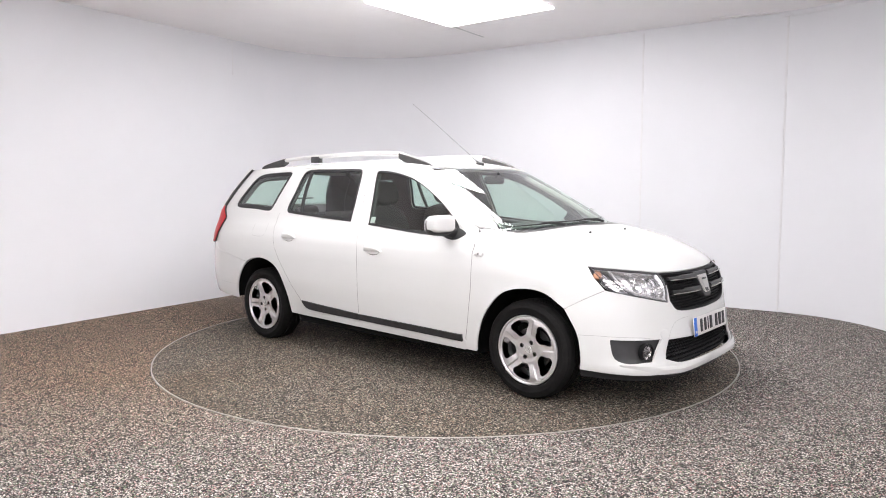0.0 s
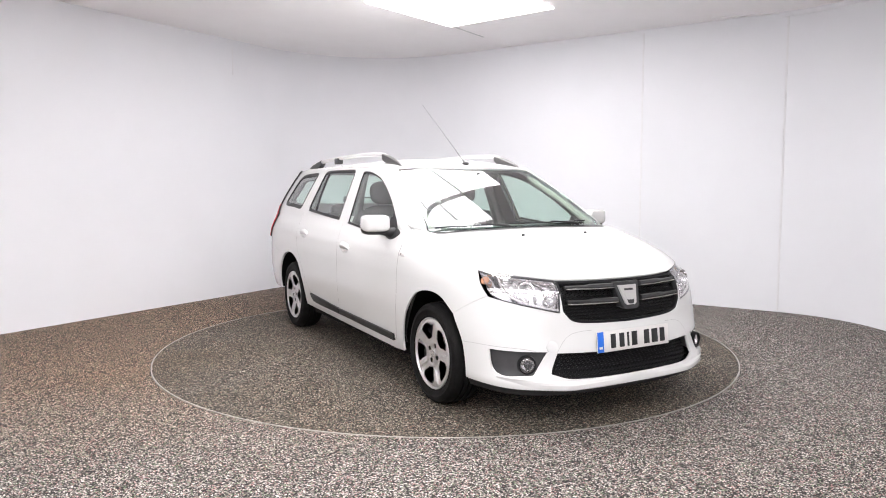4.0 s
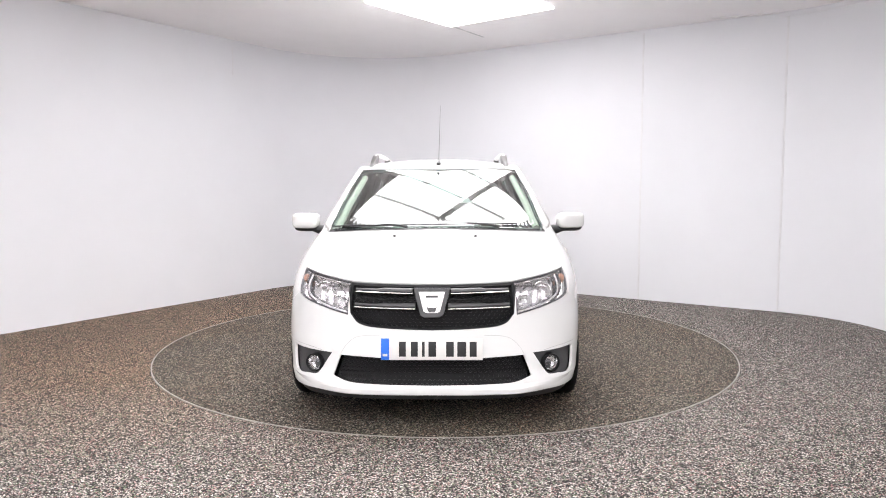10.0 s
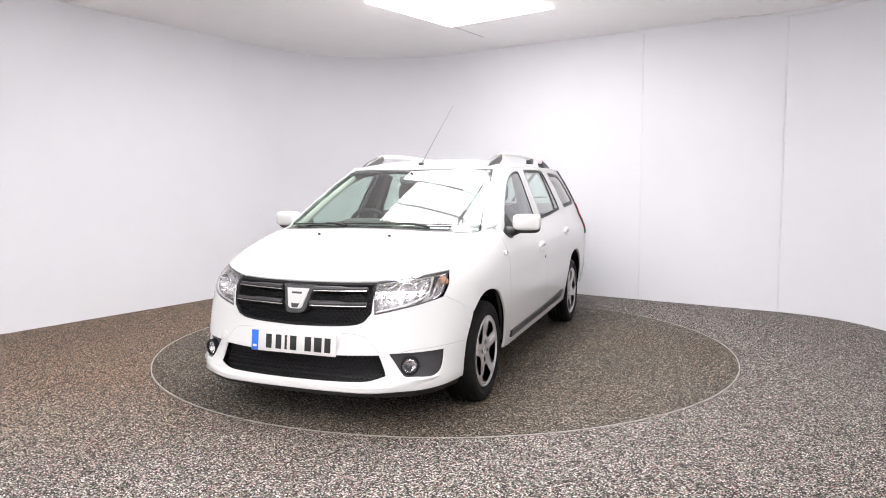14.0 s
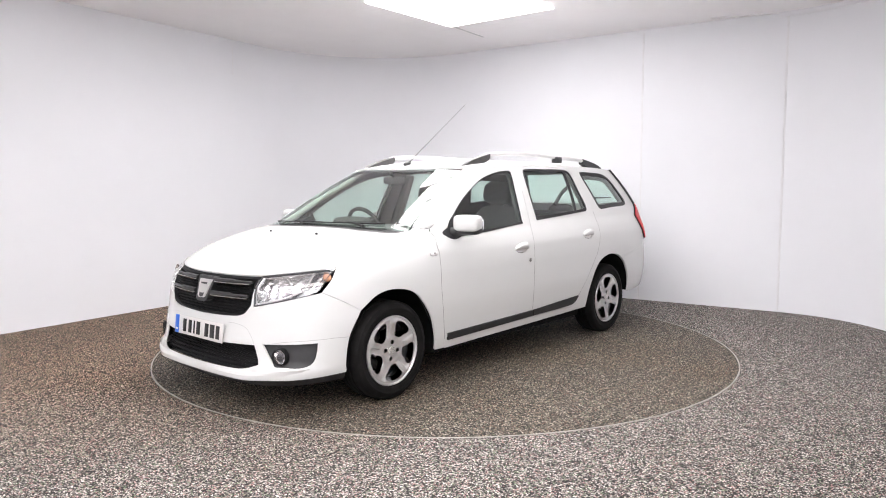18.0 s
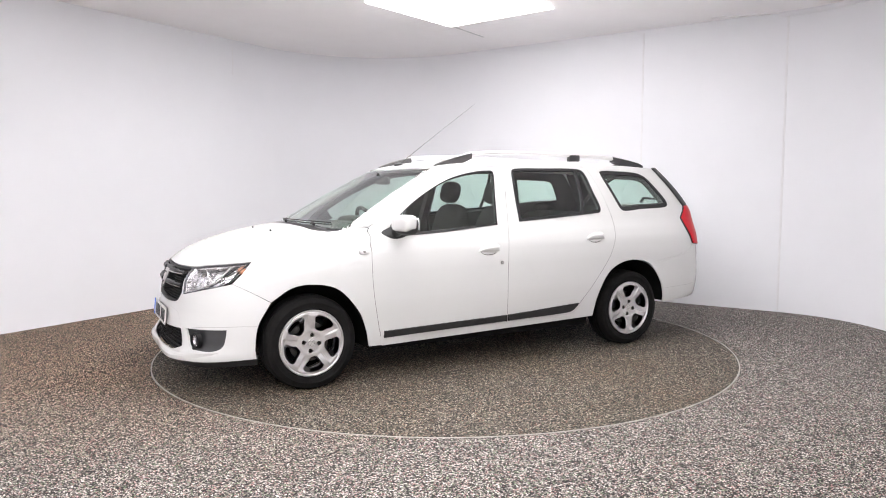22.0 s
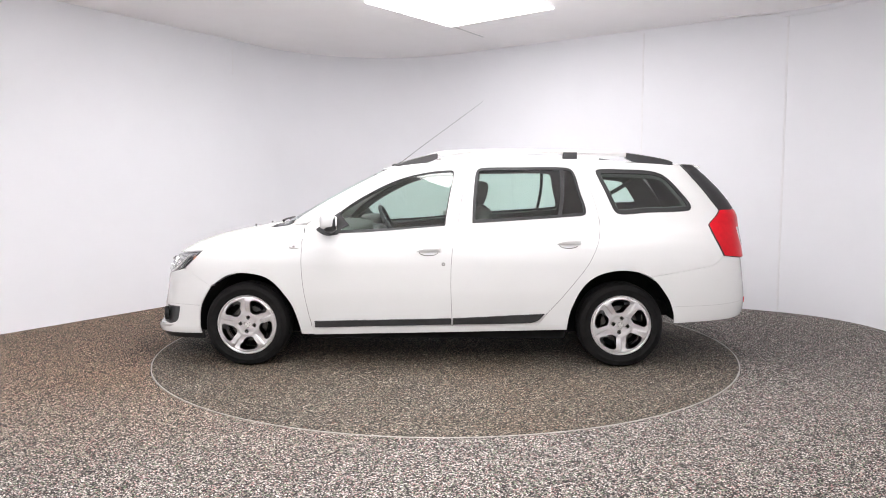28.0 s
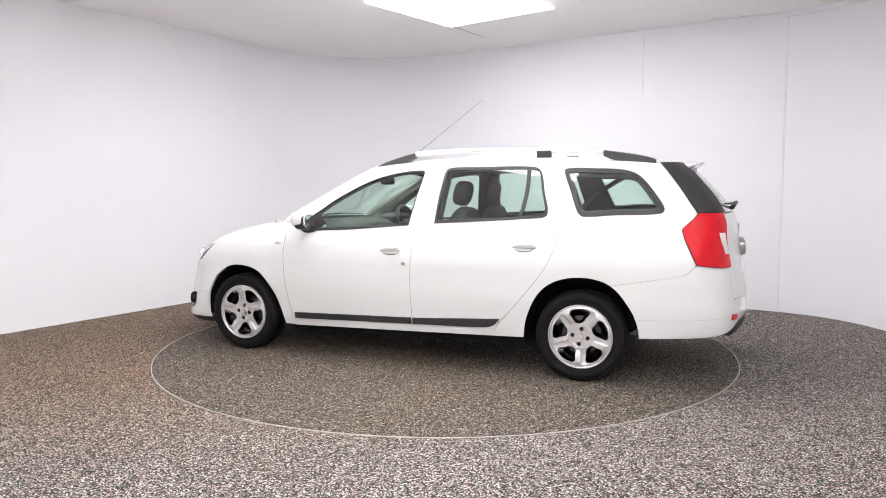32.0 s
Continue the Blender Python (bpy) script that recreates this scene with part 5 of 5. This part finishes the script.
    bm = bmesh.new()
    rows = lathe(bm, [(0.186, -0.07), (0.150, -0.06), (0.05, -0.06)], "y", steps=40)
    bm.faces.new(rows[-1])
    part("wheel_back", bm, M_DARK, root)
    return root


wheel = build_wheel()
WHEEL_Y, WHEEL_Z = 0.742, WHEEL_R - 0.003
wheel.matrix_basis = pose(1.317, WHEEL_Y, WHEEL_Z, 0, 4, 0)
copy_thing(wheel, pose(-1.317, WHEEL_Y, WHEEL_Z, 0, 182, 0))
copy_thing(wheel, pose(1.317, -WHEEL_Y, WHEEL_Z, 0, -14, 180))
copy_thing(wheel, pose(-1.317, -WHEEL_Y, WHEEL_Z, 0, 20, 180))


def arch_liner(x, side, radius, sweep):
    bm = bmesh.new()
    inner, outer, back = [], [], []
    for i in range(41):
        a = radians(-6 + sweep * i / 40)
        c, s = math.cos(a), math.sin(a)
        z = 0.292 + radius * s
        edge = abs(on_skin(S(x + radius * c, z)[0], z, -0.016)[0].y)
        outer.append(bm.verts.new((x + radius * c, side * edge, z)))
        inner.append(bm.verts.new((x + radius * c, side * 0.50, z)))
        back.append(bm.verts.new((x + 0.05 * c, side * 0.50, 0.292 + 0.05 * s)))
    for i in range(40):
        bm.faces.new((outer[i], outer[i + 1], inner[i + 1], inner[i]))
        bm.faces.new((inner[i], inner[i + 1], back[i + 1], back[i]))
    part("arch_liner", bm, M_DARK, car)


for ax, radius, sweep in ((1.283, 0.380, 192), (-1.315, 0.390, 182)):
    for side in (1, -1):
        arch_liner(ax, side, radius, sweep)
panel("tail_trim", twice(S(-1.88, 0.72)) + twice(S(-1.88, 1.16)) + twice(T(0.54, 1.15)) + twice(T(0.58, 0.72)), M_TRIMGREY, [car], du=0.05, dv=0.05, offset=-0.03, lip=0)
bm = bmesh.new()
block(bm, (-0.02, 0, 0.228), (1.84, 1.54, 0.085), 0.02)
block(bm, (0.05, 0, 0.245), (2.9, 0.98, 0.14), 0.03)
block(bm, (1.80, 0, 0.235), (0.34, 1.20, 0.06), 0.02)
block(bm, (-1.80, 0, 0.37), (0.7, 1.2, 0.10), 0.03)
part("underbody", bm, M_DARK, car)
# angular chin along the bumper's lower edge, straight in front with a corner at each end
def chin_run(y):
    return -0.008 + 0.028 * max(0.0, 1 - abs(abs(y) - 0.41) / (0.55 if abs(y) < 0.41 else 0.27))


bm = bmesh.new()
rows = []
for i in range(61):
    y = -0.738 + 1.476 * i / 60
    lift = 0.022 * max(0.0, (abs(y) - 0.45) / 0.288)
    row = []
    for z, out in ((0.207, -0.03), (0.207, 0.6), (0.213, 1.0), (0.236, 0.92), (0.248, 0.5), (0.256, -0.1)):
        p, n = on_skin(math.copysign(B(abs(y), 0.215)[0], y), max(z, 0.21), 0.0)
        n = Vector((n.x, n.y, 0)).normalized()
        row.append(bm.verts.new((p.x + n.x * out * chin_run(y), p.y + n.y * out * chin_run(y), z + lift)))
    rows.append(row)
for a, b in zip(rows, rows[1:]):
    for j in range(5):
        bm.faces.new((a[j], a[j + 1], b[j + 1], b[j]))
part("chin", bm, M_PAINT, bumper, smooth=16)
# black air dam under the front bumper
panel("air_dam", whole([B(0, 0.168), B(0.36, 0.168), B(0.55, 0.168)] + twice(S(1.64, 0.174)) + twice(S(1.64, 0.240)) + [B(0.5, 0.230), B(0, 0.230)]), M_BLACK, [bumper], du=0.06, dv=0.03, offset=-0.012, both=False)


# ---- cabin ----
def front_seat(side):
    seat = new("front_seat")
    seat.parent = car
    y = 0.36 * side
    lean = Euler((0, radians(-14), 0)).to_quaternion()
    for name, c, s, pw, turn in (("cushion", (-0.02, y, 0.52), (0.52, 0.50, 0.17), 3.6, None), ("backrest", (-0.315, y, 0.83), (0.15, 0.48, 0.58), 3.4, lean), ("headrest", (-0.345, y, 1.215), (0.105, 0.255, 0.185), 3.0, lean)):
        bm = bmesh.new()
        pad(bm, c, s, pw, 14, 28, turn)
        part(name, bm, M_CLOTH, seat)
    for dy in (-0.06, 0.06):
        bm = bmesh.new()
        tube(bm, [(-0.345, y + dy, 1.07), (-0.345, y + dy, 1.15)], 0.006, 8)
        part("headrest_post", bm, M_STEEL, seat)


sided(front_seat)
bench = new("rear_bench")
bench.parent = car
bm = bmesh.new()
pad(bm, (-0.98, 0, 0.53), (0.50, 0.97, 0.18), 4.5, 12, 40)
part("cushion", bm, M_CLOTH, bench)
bm = bmesh.new()
pad(bm, (-1.285, 0, 0.86), (0.14, 1.26, 0.37), 4.5, 14, 40, Euler((0, radians(-16), 0)).to_quaternion())
part("backrest", bm, M_CLOTH, bench)
for y in (0.34, -0.34):
    bm = bmesh.new()
    pad(bm, (-1.34, y, 1.045), (0.09, 0.24, 0.12), 3.2, 10, 24)
    part("headrest", bm, M_CLOTH, bench)
bm = bmesh.new()
block(bm, (0.0, 0, 0.36), (1.78, 1.46, 0.06), 0.01)
block(bm, (-1.25, 0, 0.42), (0.80, 0.96, 0.06), 0.01)
block(bm, (-1.72, 0, 0.71), (0.78, 1.22, 0.04), 0.01)
part("cabin_floor", bm, M_CLOTH, car)
dash = new("dashboard")
dash.parent = car
bm = bmesh.new()
pad(bm, (0.80, 0, 0.88), (0.62, 1.40, 0.24), 4.0, 14, 40)
pad(bm, (0.56, -0.36, 0.985), (0.20, 0.36, 0.10), 3.0, 10, 24)
part("dash_top", bm, M_TRIMGREY, dash)
bm = bmesh.new()
pad(bm, (0.49, 0, 0.80), (0.16, 0.30, 0.34), 4.0, 10, 24)
part("centre_console", bm, M_TRIMDARK, dash)
for y, r in ((0.60, 0.045), (0.10, 0.035), (-0.10, 0.035), (-0.60, 0.045)):
    bm = bmesh.new()
    lathe(bm, [(r, -0.005), (r, 0.006), (r * 0.8, 0.008), (r * 0.78, -0.003)], "x", (0.505, y, 0.895), 24)
    part("air_vent", bm, M_SILVER, dash)
wheel_turn = Euler((0, radians(-66), 0)).to_matrix().to_4x4()
steer = new("steering_wheel")
steer.parent = car
bm = bmesh.new()
tube(bm, [Matrix.Translation((0.42, -0.36, 0.925)) @ wheel_turn @ Vector((0.185 * math.cos(2 * math.pi * i / 40), 0.185 * math.sin(2 * math.pi * i / 40), 0)) for i in range(41)], 0.016, 8)
part("ring", bm, M_BLACK, steer)
bm = bmesh.new()
pad(bm, (0.435, -0.36, 0.92), (0.06, 0.15, 0.13), 2.8, 10, 20, Euler((0, radians(24), 0)).to_quaternion())
for a in (0, 180, 270):
    tube(bm, [Matrix.Translation((0.43, -0.36, 0.922)) @ wheel_turn @ Vector((r * math.sin(radians(a)), r * math.cos(radians(a)), 0)) for r in (0.05, 0.18)], [0.028, 0.014], 8)
part("hub", bm, M_BLACK, steer)
bm = bmesh.new()
pad(bm, (0.455, 0, 1.312), (0.035, 0.235, 0.062), 4.0, 10, 28)
tube(bm, [(0.46, 0, 1.33), (0.50, 0, 1.362)], 0.012, 8)
part("interior_mirror", bm, M_BLACK, car)
bm = bmesh.new()
block(bm, (0.80, 0, 0.70), (0.05, 1.36, 0.60), 0.01)
part("bulkhead", bm, M_DARK, car)
for side in (1, -1):
    bm = bmesh.new()
    pts = [on_skin(B(0.665, 1.03)[0] * side, 1.03, -0.045)[0], on_skin(B(0.615, 1.2)[0] * side, 1.2, -0.045)[0], on_skin(B(0.55, 1.37)[0] * side, 1.37, -0.045)[0]]
    tube(bm, pts, [0.024, 0.022, 0.020], 8)
    part("pillar_trim", bm, M_LINING, car, "pale windscreen pillar trim")
    bm = bmesh.new()
    tube(bm, [(-0.20, side * 0.735, 0.62), (-0.245, side * 0.672, 1.0), (-0.30, side * 0.562, 1.36)], [0.055, 0.048, 0.038], 8)
    part("pillar_trim", bm, M_TRIMGREY, car)
    bm = bmesh.new()
    tube(bm, [(-0.255, side * 0.575, 1.33), (-0.255, side * 0.62, 1.0), (-0.30, side * 0.62, 0.62)], 0.016, 4, 0.2)
    part("seat_belt", bm, M_CLOTH, car)
bm = bmesh.new()
tube(bm, [(-1.64, 0.40, 1.40), (-1.50, 0.37, 1.315), (-1.305, 0.36, 1.198), (-1.22, 0.35, 1.10)], 0.017, 6)
part("seat_belt", bm, M_CLOTH, car)
p, n = on_skin(-S(-0.06, 1.03)[0], 1.03, -0.009)
bm = bmesh.new()
block(bm, p, (0.045, 0.002, 0.045), 0.0005, aim(n))
part("sticker", bm, M_PLATE, front_doors[1], "small pale window sticker")


# ---- motion ----
TURN_0, TURN_RATE = -84.7401 + 5.0284 * 8.8, -5.0284
SET_X, SET_Y = 0.0688, -0.0383


def motions():
    rows_car, rows_deck = [], []
    for t in range(0, 33):
        a = TURN_0 + TURN_RATE * t
        c, s = math.cos(radians(a)), math.sin(radians(a))
        rows_car.append((t, pose(c * SET_X - s * SET_Y, s * SET_X + c * SET_Y, 0.0, 0, 0, a)))
        rows_deck.append((t, pose(0, 0, 0, 0, 0, a)))
    walk(car, rows_car)
    walk(turntable, rows_deck)


motions()
